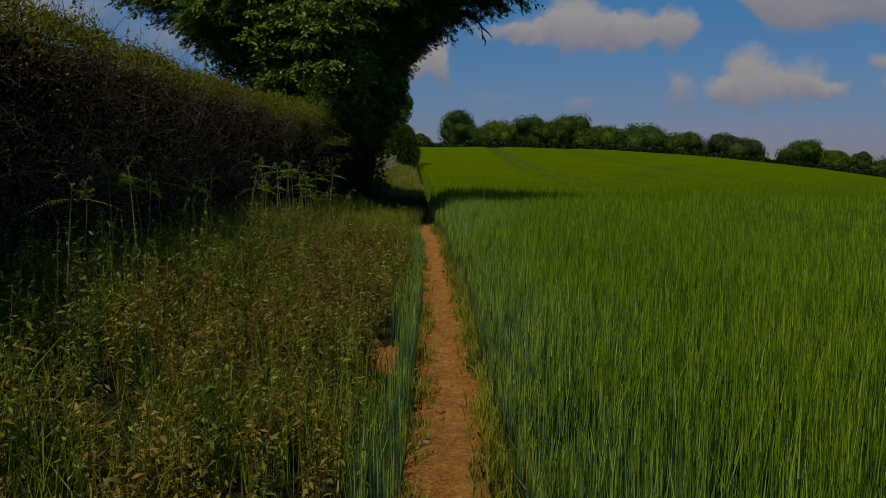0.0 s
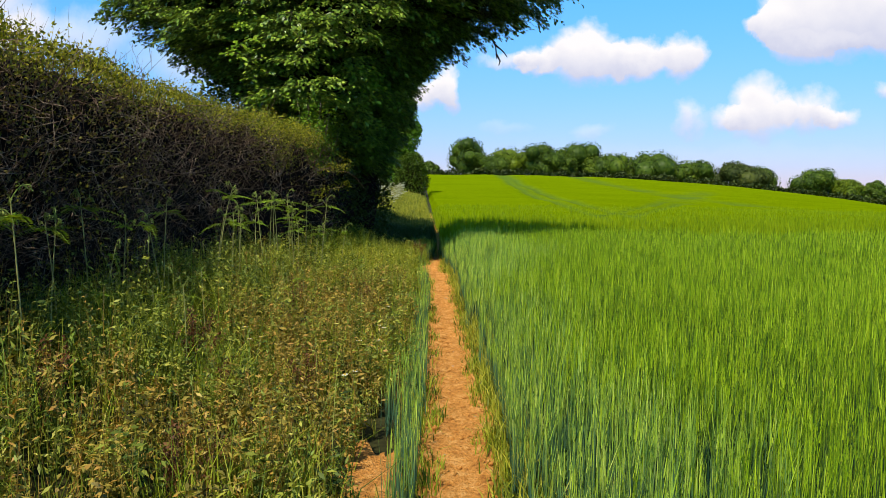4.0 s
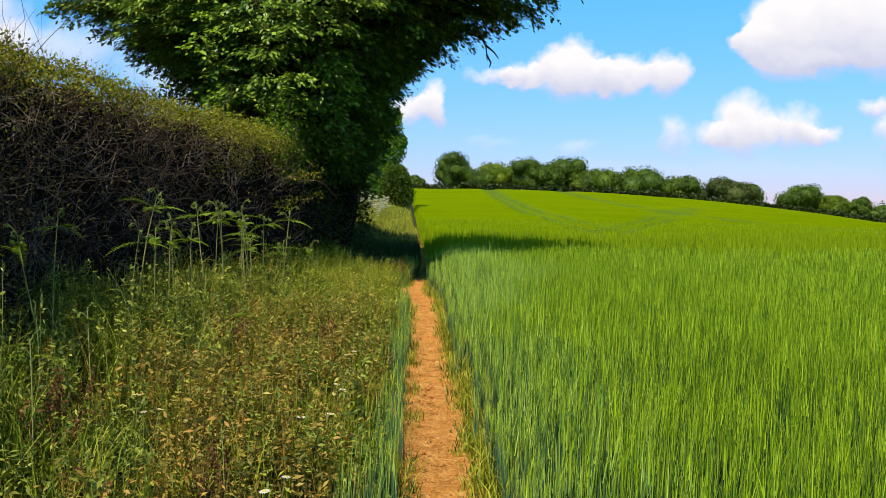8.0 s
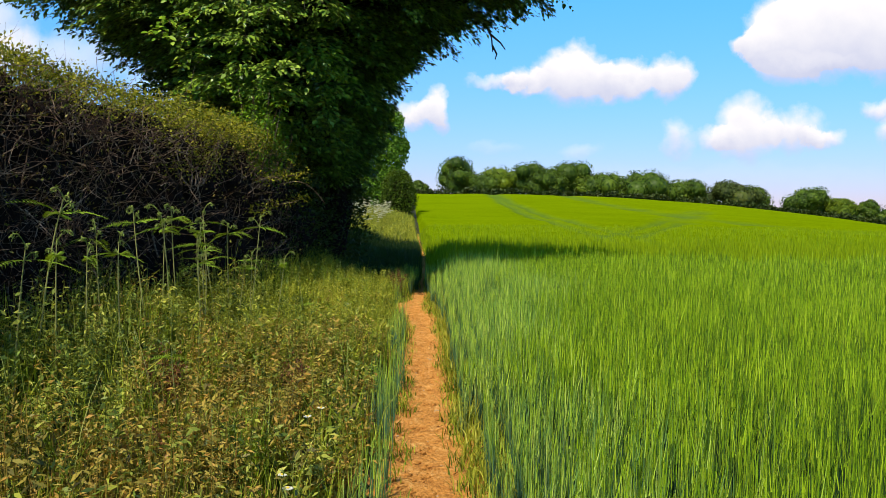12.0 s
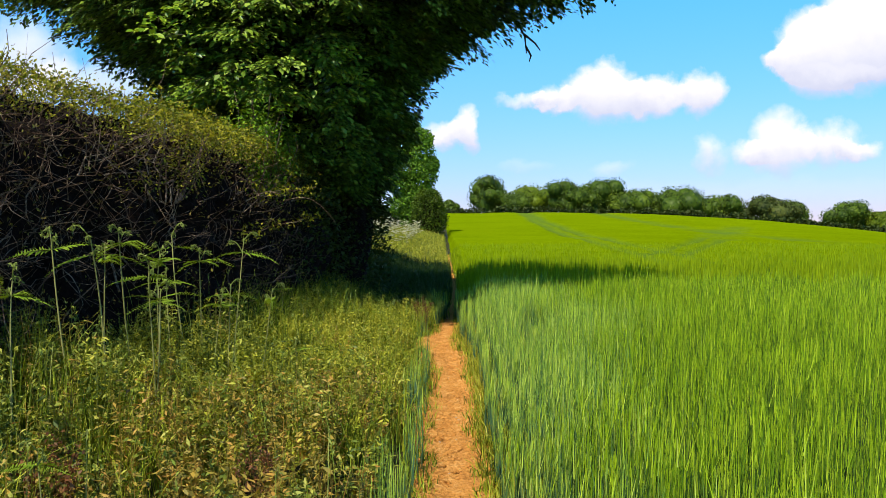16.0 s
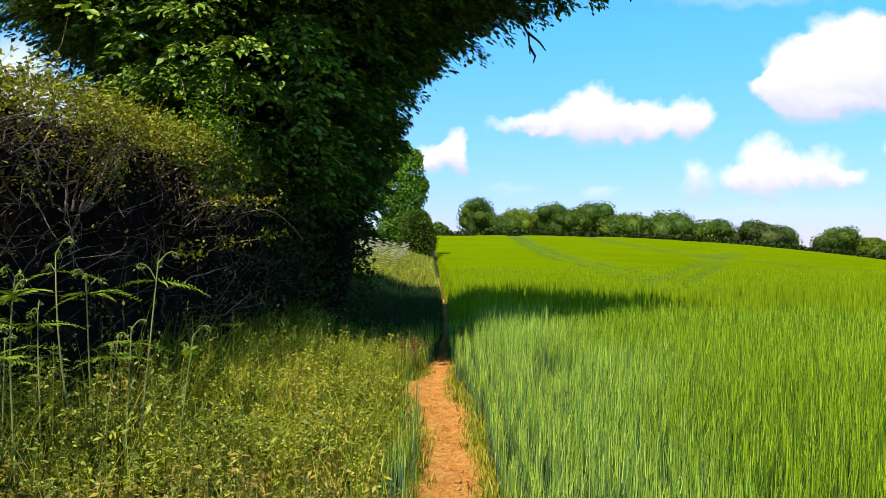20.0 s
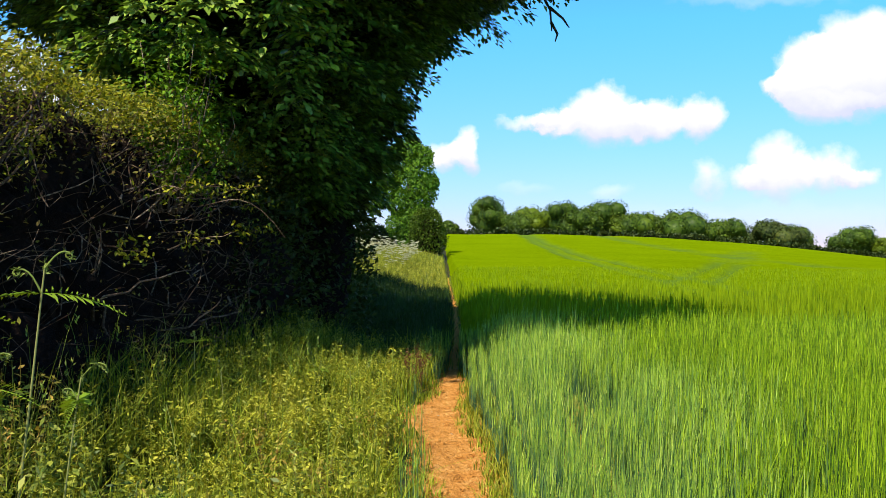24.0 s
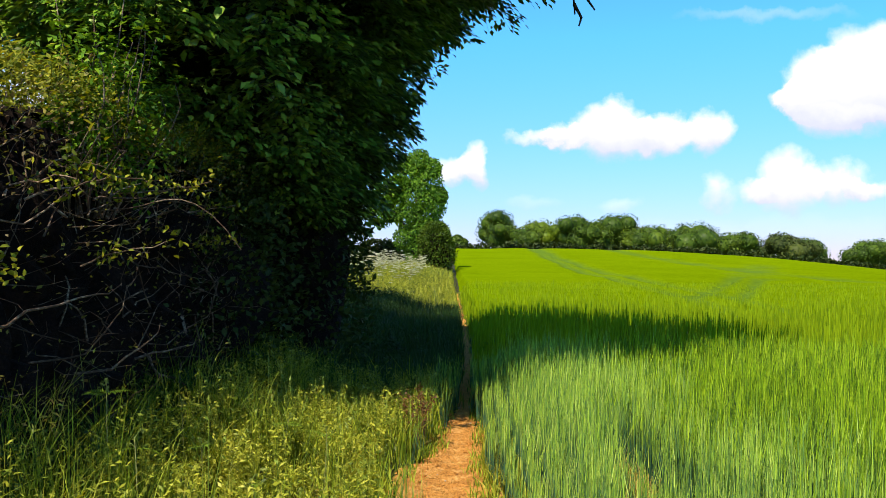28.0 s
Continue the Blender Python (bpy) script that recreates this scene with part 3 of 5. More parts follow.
# dry clay showing in the bare places
for cx, cy, rx, ry in BARE:
    qa, qr = np.meshgrid(np.linspace(0, 2 * np.pi, 33), np.linspace(0, 1, 7), indexing="ij")
    edge_r = 1.75 + 0.35 * np.sin(qa * 3 + cy) + 0.2 * np.sin(qa * 7)
    qx, qy = cx + rx * edge_r * qr * np.cos(qa), cy + ry * edge_r * qr * np.sin(qa)
    tagged(smooth(quads("bare_soil", *sheet(qx, qy, land(qx, qy) + 0.010 + 0.012 * wave(qx, qy, 0.08, 3) - 0.02 * qr ** 4), M_PATH)), "bare dry patch of orange clay in the crop", "soil", kind="structure")

# ---- the verge on the hedge side: weeds, browning plants and grass ----
R = np.random.default_rng(12)
def verge_height(x, y):
    return (0.46 + 0.18 * ease(-0.6, -2.6, x)) * (1 + 0.32 * wave(x, y, 1.1, 2) + 0.25 * wave(x, y, 0.45, 6))


def clear_of_path(x, y, gap):
    return (x < path_x(y) - half_path(y) - gap) & ~bare(x, y)


def weed_patch(name, n, x0, x1, y0, y1, material, label, leaf, keep, tall=1.0, per=60, wide=0.13, slim=(0.24, 0.42)):
    """Bushy weeds: several stalks from one root, each with leaves that lie out flat and droop."""
    x, y = tufted(*scatter(n, x0, x1, y0, y1), 0.34, 0.62)
    x, y = x + R.normal(0, 0.065, n) + 0.16 * wave(y, x, 0.7, 4.0), y + R.normal(0, 0.065, n) + 0.16 * wave(x, y, 0.6, 2.0)
    m = (R.uniform(0, 1, n) < keep(x, y)) & clear_of_path(x, y, 0.16)
    x, y = x[m], y[m]
    n, ns = len(x), 5
    z0 = land(x, y)
    h = verge_height(x, y) * tall * R.uniform(0.50, 1.20, n)
    a = R.uniform(0, 2 * np.pi, (n, ns))
    out = wide * R.uniform(0.15, 1.0, (n, ns)) * (h / 0.5)[:, None]
    rise = h[:, None] * R.uniform(0.72, 1.06, (n, ns))
    who, stem = np.repeat(np.arange(n), per), R.integers(0, ns, n * per)
    t = R.uniform(0.22, 1.0, n * per) ** 0.62
    o, az, up = out[who, stem] * t ** 1.5, a[who, stem], rise[who, stem] * t
    P = np.stack([x[who] + o * np.cos(az), y[who] + o * np.sin(az), z0[who] + up], 1) + R.normal(0, 0.010, (n * per, 3))
    b = R.uniform(0, 2 * np.pi, n * per)
    ax = np.stack([np.cos(b), np.sin(b), R.normal(0.10, 0.55, n * per)], 1)
    L = leaf * R.uniform(0.55, 1.3, n * per) * (1.2 - 0.45 * t) * np.repeat(R.uniform(0.7, 1.3, n), per)
    V, F = leaves(P, ax, L, L * R.uniform(*slim, n * per), 0.10, unit(np.array([0, 0, 1.0]) + R.normal(0, 0.60, (n * per, 3))), True)
    C = np.stack([np.stack([x[:, None] + out * s ** 1.5 * np.cos(a), y[:, None] + out * s ** 1.5 * np.sin(a), z0[:, None] + rise * s], -1) for s in (0.0, 1.0)], 2).reshape(-1, 2, 3)
    V2, F2 = tubes(C, np.tile([0.0032, 0.001], (n * ns, 1)))
    return tagged(quads(name, *join([(V, F), (V2, F2)]), material), label, "weeds", kind="stuff")


def grass_at(x, y, height, width, bend, material, label, k=3):
    n = len(x)
    P = np.stack([x, y, land(x, y) - 0.01], 1)
    V, F, up = blades(P, height, width, np.clip(np.abs(R.normal(bend, 0.2, n)), 0, 0.95), None, k)
    return tagged(quads("grass", V, F, material), label, "grass", kind="stuff")


brown = lambda x, y: ease(-0.30, 0.40, wave(x, y, 1.5, 9) + 0.1 * ease(15, 11, y) + 0.9 * np.exp(-((x + 1.0) / 0.5) ** 2) * ease(18, 13, y)) * ease(20, 12, y) * (0.2 + 0.8 * ease(-2.4, -1.6, x))
weed_patch("weeds", 3000, -3.3, -0.4, -2, 18.5, M_WEED, "tangled green weeds on the verge", 0.056, lambda x, y: (1 - 0.75 * brown(x, y)) * ease(18.5, 15, y))
weed_patch("weeds", 2400, -3.3, -0.4, 12.5, 25, M_FRESH, "fresh yellow-green weeds on the verge near the tree", 0.048, lambda x, y: ease(13, 17.5, y) * (1 - ease(-2.0, -2.5, x) * ease(15, 18, y)), 0.92, 68)
# this patch has the hedge's shade in its leaf colour
weed_patch("weeds", 700, -3.3, -1.9, 14, 25, M_SHADE_GREEN, "weeds along the hedge's foot, shade put into their dark green", 0.050, lambda x, y: ease(-1.9, -2.5, x) * ease(14, 18, y), 0.7, 50)
weed_patch("weeds", 3000, -2.9, -0.5, -2, 21, M_DOCK, "browning leafy weeds beside the path", 0.052, lambda x, y: 0.03 + 0.85 * brown(x, y) * (0.55 + 0.45 * ease(5, 9, y)), 1.08)
# under the tree the leaf colour itself is darkened as shade
weed_patch("weeds", 1000, -7.0, -0.3, 24.2, 46, M_SHADE_GREEN, "weeds under the tree, shade put into their dark green", 0.075, lambda x, y: 0.9 + 0 * x, 0.75, 40, 0.2)
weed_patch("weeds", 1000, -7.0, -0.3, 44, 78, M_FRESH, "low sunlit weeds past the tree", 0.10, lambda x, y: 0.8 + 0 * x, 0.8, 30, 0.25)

# rough grass in patches between the weeds
x, y = scatter(44000, -3.6, -0.3, -3, 26)
lush = ease(0.0, 0.45, wave(x, y, 1.1, 7.7) + 0.35 * ease(8, 4, y) + 0.25 * ease(19, 23, y))
m = clear_of_path(x, y, 0.04) & (R.uniform(0, 1, len(x)) < (0.03 + 0.9 * lush) * (1 - 0.85 * ease(-2.0, -2.5, x) * ease(15, 18, y)))
x, y = x[m], y[m]
grass_at(x, y, verge_height(x, y) * R.uniform(0.5, 1.1, len(x)), R.uniform(0.005, 0.011, len(x)), 0.3, M_GRASS, "rough green and straw-coloured verge grass")
# the nearer stretch is coloured darker for the tree's shade
for y0, y1, material, label in ((24, 46, M_SHADE_GREEN, "verge grass under the tree, shade put into its dark green"), (45, 100, M_FRESH, "sunlit yellow-green verge grass past the tree")):
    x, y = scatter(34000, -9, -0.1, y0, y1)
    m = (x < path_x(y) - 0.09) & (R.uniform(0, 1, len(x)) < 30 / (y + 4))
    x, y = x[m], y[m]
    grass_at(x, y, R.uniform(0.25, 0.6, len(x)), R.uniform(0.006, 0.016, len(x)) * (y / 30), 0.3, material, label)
# tufts of arching grass
n = 520
tx, ty = R.uniform(-3.0, -0.5, n), np.where(R.uniform(0, 1, n) < 0.5, R.uniform(16, 26, n), R.uniform(-3, 16, n))
x, y = (np.repeat(tx, 22) + R.normal(0, 0.05, n * 22)), (np.repeat(ty, 22) + R.normal(0, 0.05, n * 22))
m = x < path_x(y) - half_path(y) - 0.06
x, y = x[m], y[m]
grass_at(x, y, verge_height(x, y) * R.uniform(0.7, 1.3, len(x)), R.uniform(0.004, 0.009, len(x)), 0.5, M_GRASS, "arching tufts of green verge grass", 5)
# single tall grasses with seed heads above the rest
x, y = scatter(190, -3.0, -0.5, 3, 23)
n = len(x)
P = np.stack([x, y, land(x, y)], 1)
h = R.uniform(0.65, 1.0, n) * (0.8 + 0.25 * ease(-0.6, -2.5, x))
V1, F1, up = blades(P, h, np.full(n, 0.0045), np.abs(R.normal(0.2, 0.12, n)), None, 5, 0.5)
top = V1.reshape(n, 5, 2, 3)[:, -1].mean(1)
K = np.repeat(np.arange(n), 6)
L = R.uniform(0.02, 0.04, n * 6)
V2, F2 = leaves(top[K] - np.stack([0 * L, 0 * L, R.uniform(0, 0.12, n * 6)], 1), R.normal(0, 0.4, (n * 6, 3)) + np.array([0, 0, 1]), L, L * 0.3, 0.1, None, True)
tagged(quads("grass", *join([(V1, F1), (V2, F2)]), M_STRAW), "tall pale flowering grasses over the weeds", "grass", kind="stuff")
# low green creeping along both sides of the path
x, y = scatter(52000, -0.6, 0.6, 2, 30)
e = np.abs(x - path_x(y))
m = (e > 0.10) & (e < 0.36 + 0.05 * wave(y, y, 0.6, 3)) & ~bare(x, y)
x, y, e = x[m], y[m], e[m]
keep = R.uniform(0, 1, len(x)) < ease(0.07, 0.24, e + 0.09 * wave(x, y, 0.25, 7) + 0.04 * wave(x, y, 0.9, 4) - (half_path(y) - 0.20) * (x < path_x(y)) * (y < 23))
x, y = x[keep], y[keep]
n = len(x)
P = np.stack([x, y, land(x, y) + 0.0], 1)
V, F, up = blades(P, R.uniform(0.05, 0.16, n), R.uniform(0.005, 0.012, n), np.clip(np.abs(R.normal(0.5, 0.25, n)), 0, 0.9), None, 3)
tagged(quads("grass", V, F, M_GRASS), "short trodden grass along the path", "grass", kind="stuff")

# grass closing over the far path
x, y = scatter(9000, -1.2, 0.5, 24, 62)
e = np.abs(x - path_x(y))
m = (e > 0.03) & (e < 0.30)
x, y = x[m], y[m]
n = len(x)
P = np.stack([x, y, land(x, y)], 1)
V, F, up = blades(P, R.uniform(0.08, 0.22, n), R.uniform(0.008, 0.016, n), np.clip(np.abs(R.normal(0.5, 0.25, n)), 0, 0.9), None, 3)
tagged(quads("grass", V, F, M_GRASS), "short grass closing over the far path", "grass", kind="stuff")
x, y = scatter(17000, 0.0, 0.9, 2, 26)
e = x - path_x(y)
m = (e > 0.19) & (e < 0.50 + 0.10 * wave(y, y, 0.9, 5)) & (R.uniform(0, 1, len(x)) < ease(24, 21, y))
x, y, e = x[m], y[m], e[m]
n = len(x)
P = np.stack([x, y, land(x, y)], 1)
V, F, up = blades(P, R.uniform(0.10, 0.20, n) + 0.35 * np.clip(e - 0.17, 0, 0.4), R.uniform(0.006, 0.013, n), np.clip(np.abs(R.normal(0.4, 0.25, n)), 0, 0.9), None, 3)
tagged(quads("grass", V, F, M_FRESH), "short fresh grass between the path and the barley", "grass", kind="stuff")

# ---- the hedge ----
R = np.random.default_rng(13)
HX0, HX1, HY0, HY1, HTOP = -4.7, -3.25, -8.0, 23.6, 2.9
hedge = tagged(new("hedge"), "tall flail-cut hedge with bare twiggy flank and leafy top", "hedge")
hedge.location = (-4.0, 7, 0)
HM = Matrix.Translation((4.0, -7, 0))


def hpart(name, V, F, material, label=""):
    V = np.array(V, float)
    swell = 0.65 * ease(15.0, 19.5, V[:, 1]) + 0.06 * np.sin(V[:, 1] * 1.9) + 0.05 * np.sin(V[:, 1] * 0.8 + 1)
    V[:, 0] += swell * np.clip(V[:, 0] + 4.2, 0, 1)
    return quads(name, V + np.array([4.0, -7.0, 0]), F, material, hedge, label)


# the inside as one sheet: twig brown, blackened for the shade between twigs
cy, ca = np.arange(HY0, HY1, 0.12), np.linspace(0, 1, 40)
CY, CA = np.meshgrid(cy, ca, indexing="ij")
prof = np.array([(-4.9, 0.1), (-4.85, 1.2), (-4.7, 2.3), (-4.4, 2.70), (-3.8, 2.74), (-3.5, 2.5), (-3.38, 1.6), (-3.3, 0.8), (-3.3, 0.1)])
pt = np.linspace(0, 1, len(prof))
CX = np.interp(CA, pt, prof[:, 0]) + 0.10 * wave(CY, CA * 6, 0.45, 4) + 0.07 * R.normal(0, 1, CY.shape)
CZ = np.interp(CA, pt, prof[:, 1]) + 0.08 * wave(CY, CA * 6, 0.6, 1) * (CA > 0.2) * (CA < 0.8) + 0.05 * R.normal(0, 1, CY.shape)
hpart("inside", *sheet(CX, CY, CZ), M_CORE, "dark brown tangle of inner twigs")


def twigs(n, x, y, z, length, lean, r0, k=5, wig=0.10):
    """Crooked twigs from the feet (x, y, z) along lean."""
    d = unit(lean + R.normal(0, 0.35, (n, 3)))
    t = np.linspace(0, 1, k)
    C = np.stack([x, y, z], 1)[:, None] + d[:, None] * (length[:, None] * t)[..., None]
    C = C + np.cumsum(R.normal(0, wig, (n, k, 3)), 1) * (length[:, None, None] * 0.6) * (t[None, :, None] > 0)
    return C, r0[:, None] * (1 - 0.75 * t)[None, :]


n = 4600
y, z = HY0 + 6 + (HY1 - HY0 - 6) * R.uniform(0, 1, n) ** 1.8, 0.3 + 2.3 * R.uniform(0, 1, n)
x = -3.45 + 0.12 * R.normal(0, 1, n)
lean = np.stack([R.uniform(0.0, 0.55, n), R.normal(0, 0.8, n), R.normal(0.35, 0.55, n)], 1)
C, r = twigs(n, x, y, z, R.uniform(0.25, 0.8, n), lean, R.uniform(0.0025, 0.006, n))
C[..., 0] = np.minimum(C[..., 0], -2.88 - 0.2 * R.uniform(0, 1, (n, 1)))
tagged(hpart("twig_tangle", *tubes(C, r), M_TWIG, "grey-brown cut twigs"), kind="stuff")
n = 1400
y, z = 3 + 14 * R.uniform(0, 1, n) ** 1.3, R.uniform(1.2, 2.6, n)
C, r = twigs(n, -3.25 + 0.10 * R.normal(0, 1, n), y, z, R.uniform(0.25, 0.75, n), np.stack([R.uniform(0.2, 0.9, n), R.normal(0, 0.8, n), R.normal(0.15, 0.6, n)], 1), R.uniform(0.003, 0.007, n))
C[..., 0] = np.minimum(C[..., 0], -2.72 - 0.15 * R.uniform(0, 1, (n, 1)))
tagged(hpart("upper_twig_tangle", *tubes(C, r), M_TWIG, "pale crooked twigs standing out under the cut top"), kind="stuff")
n = 1500
y, z = R.uniform(-2, 15, n), R.uniform(0.45, 1.5, n)
C, r = twigs(n, -3.2 + 0.10 * R.normal(0, 1, n), y, z, R.uniform(0.2, 0.6, n), np.stack([R.uniform(0.1, 0.6, n), R.normal(0, 0.8, n), R.normal(0.4, 0.5, n)], 1), R.uniform(0.0025, 0.0055, n))
C[..., 0] = np.minimum(C[..., 0], -2.80)
tagged(hpart("low_twig_tangle", *tubes(C, r), M_TWIG, "pale dry twigs along the hedge's foot"), kind="stuff")
# stouter pale branches, each for itself
n = 150
y, z = HY1 * R.uniform(0, 1, n) ** 1.4, R.uniform(0.7, 2.3, n)
x = np.full(n, -3.3)
lean = np.stack([R.uniform(0.0, 0.3, n), R.normal(0, 0.7, n), R.normal(0.5, 0.6, n)], 1)
C, r = twigs(n, x, y, z, R.uniform(0.5, 1.1, n), lean, R.uniform(0.005, 0.012, n), 8, 0.07)
C[..., 0] = np.clip(C[..., 0], -3.4, -2.95)
for i in range(n):
    hpart("branch", *tubes(C[i:i + 1], r[i:i + 1], 5), M_TWIG, "pale bare branch")
# leaves: close on the top and the shoulders, thin on the flank
def hedge_leaves(n, where):
    y = R.uniform(HY0 + 2, HY1, n)
    if where == "top":
        x = np.where(R.uniform(0, 1, n) < 0.55, R.uniform(-3.6, -3.12, n), R.uniform(-4.75, -3.15, n))
        z = 2.86 + 0.10 * wave(y, x, 0.7, 3) + np.abs(R.normal(0, 0.07, n)) - 0.45 * R.uniform(0.3, 1, n) * ease(-3.55, -3.1, x)
    elif where == "shoulder":
        z = 2.66 - np.abs(R.normal(0, 0.24, n))
        x = -3.18 + 0.09 * R.normal(0, 1, n)
        ok = R.uniform(0, 1, n) < np.interp(y, [0, 10, 14], [1, 1, 0.45])
        x, y, z = x[ok], y[ok], z[ok]
    else:
        z = R.uniform(0.5, 2.4, n)
        x = -3.16 + 0.13 * R.normal(0, 1, n)
        ok = (wave(y, z * 1.5, 0.5, 6) > -0.12) & (R.uniform(0, 1, n) < np.interp(y, [0, 10, 13, 18, 20], [1, 1, 0.26, 0.12, 0.16]))
        x, y, z = x[ok], y[ok], z[ok]
    n = len(x)
    a = R.normal(0, 1, (n, 3)) + np.array([0.5, 0, 0.7])
    L = R.uniform(0.024, 0.048, n) * np.interp(y, [8, 15], [1.0, 0.92])
    return leaves(np.stack([x, y, z], 1), a, L, L * 0.55, 0.15, None, True)


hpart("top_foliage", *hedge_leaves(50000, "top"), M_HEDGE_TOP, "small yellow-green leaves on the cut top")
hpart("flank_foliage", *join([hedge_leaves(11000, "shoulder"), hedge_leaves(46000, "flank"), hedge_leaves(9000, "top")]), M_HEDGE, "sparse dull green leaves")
# young shoots that stand over the top
n = 1500
y, x = R.uniform(HY0 + 2, HY1, n), R.uniform(-4.6, -3.2, n)
tall = R.uniform(0.02, 0.22, n) * (1 + 1.8 * ease(13, 6, y))
C, r = twigs(n, x, y, np.full(n, 2.7), tall + 0.2, np.stack([R.normal(0, 0.15, n), R.normal(0, 0.15, n), np.ones(n)], 1), np.full(n, 0.003), 4, 0.04)
tt = R.uniform(0.35, 1, (n, 7))
idx = np.clip((tt * 3).astype(int), 0, 3)
P = C[np.arange(n)[:, None], idx].reshape(-1, 3) + R.normal(0, 0.012, (n * 7, 3))
L = R.uniform(0.025, 0.05, n * 7)
hpart("young_growth", *join([tubes(C, r), leaves(P, R.normal(0, 1, (n * 7, 3)) + np.array([0, 0, 0.8]), L, L * 0.5)]), M_HEDGE_TOP, "young shoots standing over the top")


# ---- trees ----
R = np.random.default_rng(14)
def limb(a, b, r0, r1, k=9, wig=0.12, sides=8):
    t = np.linspace(0, 1, k)[:, None]
    a, b = np.array(a, float), np.array(b, float)
    C = a + (b - a) * t
    C[1:-1] += np.cumsum(R.normal(0, wig, (k - 2, 3)), 0) * np.linalg.norm(b - a) * 0.09
    return C, (r0 + (r1 - r0) * t[:, 0] ** 0.8)


def sprays(P, out, size, per, leaf, droop=0.45, plain=False):
    """Hanging sprays: a twig at each place P that leads outwards, with leaves in two rows."""
    n = len(P)
    d = unit(out + R.normal(0, 0.35, (n, 3)) + np.array([0, 0, -0.05]))
    side = unit(np.cross(d, np.array([0, 0, 1.0])) + 1e-4)
    t = np.tile(np.linspace(0.05, 1, per), (n, 1))
    L = (size * R.uniform(0.6, 1.3, n))[:, None]
    C = P[:, None] + d[:, None] * (L * t)[..., None]
    C[..., 2] -= droop * L * t ** 2
    sgn = np.where(np.arange(per) % 2 == 0, 1.0, -1.0)[None, :, None]
    ax = unit(d[:, None] * 0.7 + side[:, None] * sgn * R.uniform(0.5, 1.1, (n, per, 1)) + R.normal(0, 0.22, (n, per, 3)) + np.array([0, 0, -0.35]))
    up = unit(np.array([0, 0, 1.0]) + R.normal(0, 0.35, (n * per, 3)))
    ll = leaf * R.uniform(0.6, 1.25, n * per)
    V, F = leaves(C.reshape(-1, 3) + R.normal(0, 0.03, (n * per, 3)), ax.reshape(-1, 3), ll, ll * R.uniform(0.42, 0.58, n * per), 0.14, up, plain)
    K = np.linspace(0, per - 1, 3).astype(int)
    tw = tubes(C[:, K], np.tile([0.007, 0.004, 0.0015], (n, 1)))
    return (V, F), tw


TX, TY = -2.75, 27.0
tree = tagged(new("tree"), "large spreading broadleaf tree in full leaf over the hedge", "tree")
tree.location = (TX, TY, 0)
TO = np.array([-TX, -TY, 0.0])


def crown_reach(z, a):
    """How far the crown reaches from its axis at height z towards the angle a."""
    side = np.interp(z, [2.1, 2.9, 3.75, 4.5, 5.0, 5.8, 6.4, 7.0, 8.0], [0.75, 1.0, 1.35, 1.55, 1.85, 2.8, 4.3, 5.8, 6.2])
    other = np.interp(z, [2.6, 3.5, 4.2, 5.0, 5.8, 6.5, 7.2, 8.0], [0.7, 1.3, 2.2, 3.4, 4.7, 6.0, 6.5, 6.4])
    fore = np.interp(z, [2.6, 3.3, 4.0, 5.0, 6.0, 8.0], [2.2, 4.5, 5.8, 6.0, 5.6, 4.5])
    rear = np.interp(z, [2.5, 4.5, 6.0, 8.0], [0.8, 2.2, 4.0, 5.6])
    dome = np.sqrt(np.clip(1 - (np.clip(z - 8, 0, 6) / 5.8) ** 2, 0, 1))
    c, s = np.cos(a + 0.0), np.sin(a + 0.18)
    lateral = np.where(c > 0, side * (1 - 0.42 * ease(6.6, 9.5, z)), other)
    deep = np.where(s > 0, rear, fore)
    r = 1 / np.sqrt((np.abs(c) / np.maximum(lateral, 0.1)) ** 2 + (np.abs(s) / np.maximum(deep, 0.1)) ** 2)
    return r * dome * (1 + 0.10 * wave(a * 3, z, 1.0, 2) + 0.06 * wave(a * 7, z * 2, 1.0, 5))


C, r = limb((TX, TY, -0.1), (TX + 0.3, TY - 0.2, 6.6), 0.46, 0.26, 10, 0.05)
r[0] *= 1.35
smooth(quads("trunk", *[(v + TO if i == 0 else v) for i, v in enumerate(tubes(C[None], r[None], 14))], M_BARK, tree))
tips = []
for i in range(13):
    a = i * 2.4 + R.uniform(-0.3, 0.3)
    z1 = R.uniform(7.4, 11.0)
    rr = R.uniform(0.5, 0.72) * float(crown_reach(np.array(z1), np.array(a)))
    end = (TX + rr * math.cos(a), TY + rr * math.sin(a), z1)
    C, r = limb((TX + 0.15, TY - 0.1, R.uniform(4.6, 6.4)), end, 0.15, 0.04, 10, 0.25)
    V, F = tubes(C[None], r[None], 8)
    smooth(quads("limb", V + TO, F, M_BARK, tree))
    for j in range(9):
        k = R.integers(3, 10)
        b = C[k] + R.normal(0, 1, 3) * (1.6, 1.6, 1.0)
        C2, r2 = limb(C[k], b, 0.045, 0.012, 6, 0.4)
        tips.append((C2, r2))
for c, q in tips:
    V, F = tubes(c[None], q[None], 5)
    quads("bough", V + TO, F, M_BARK, tree)


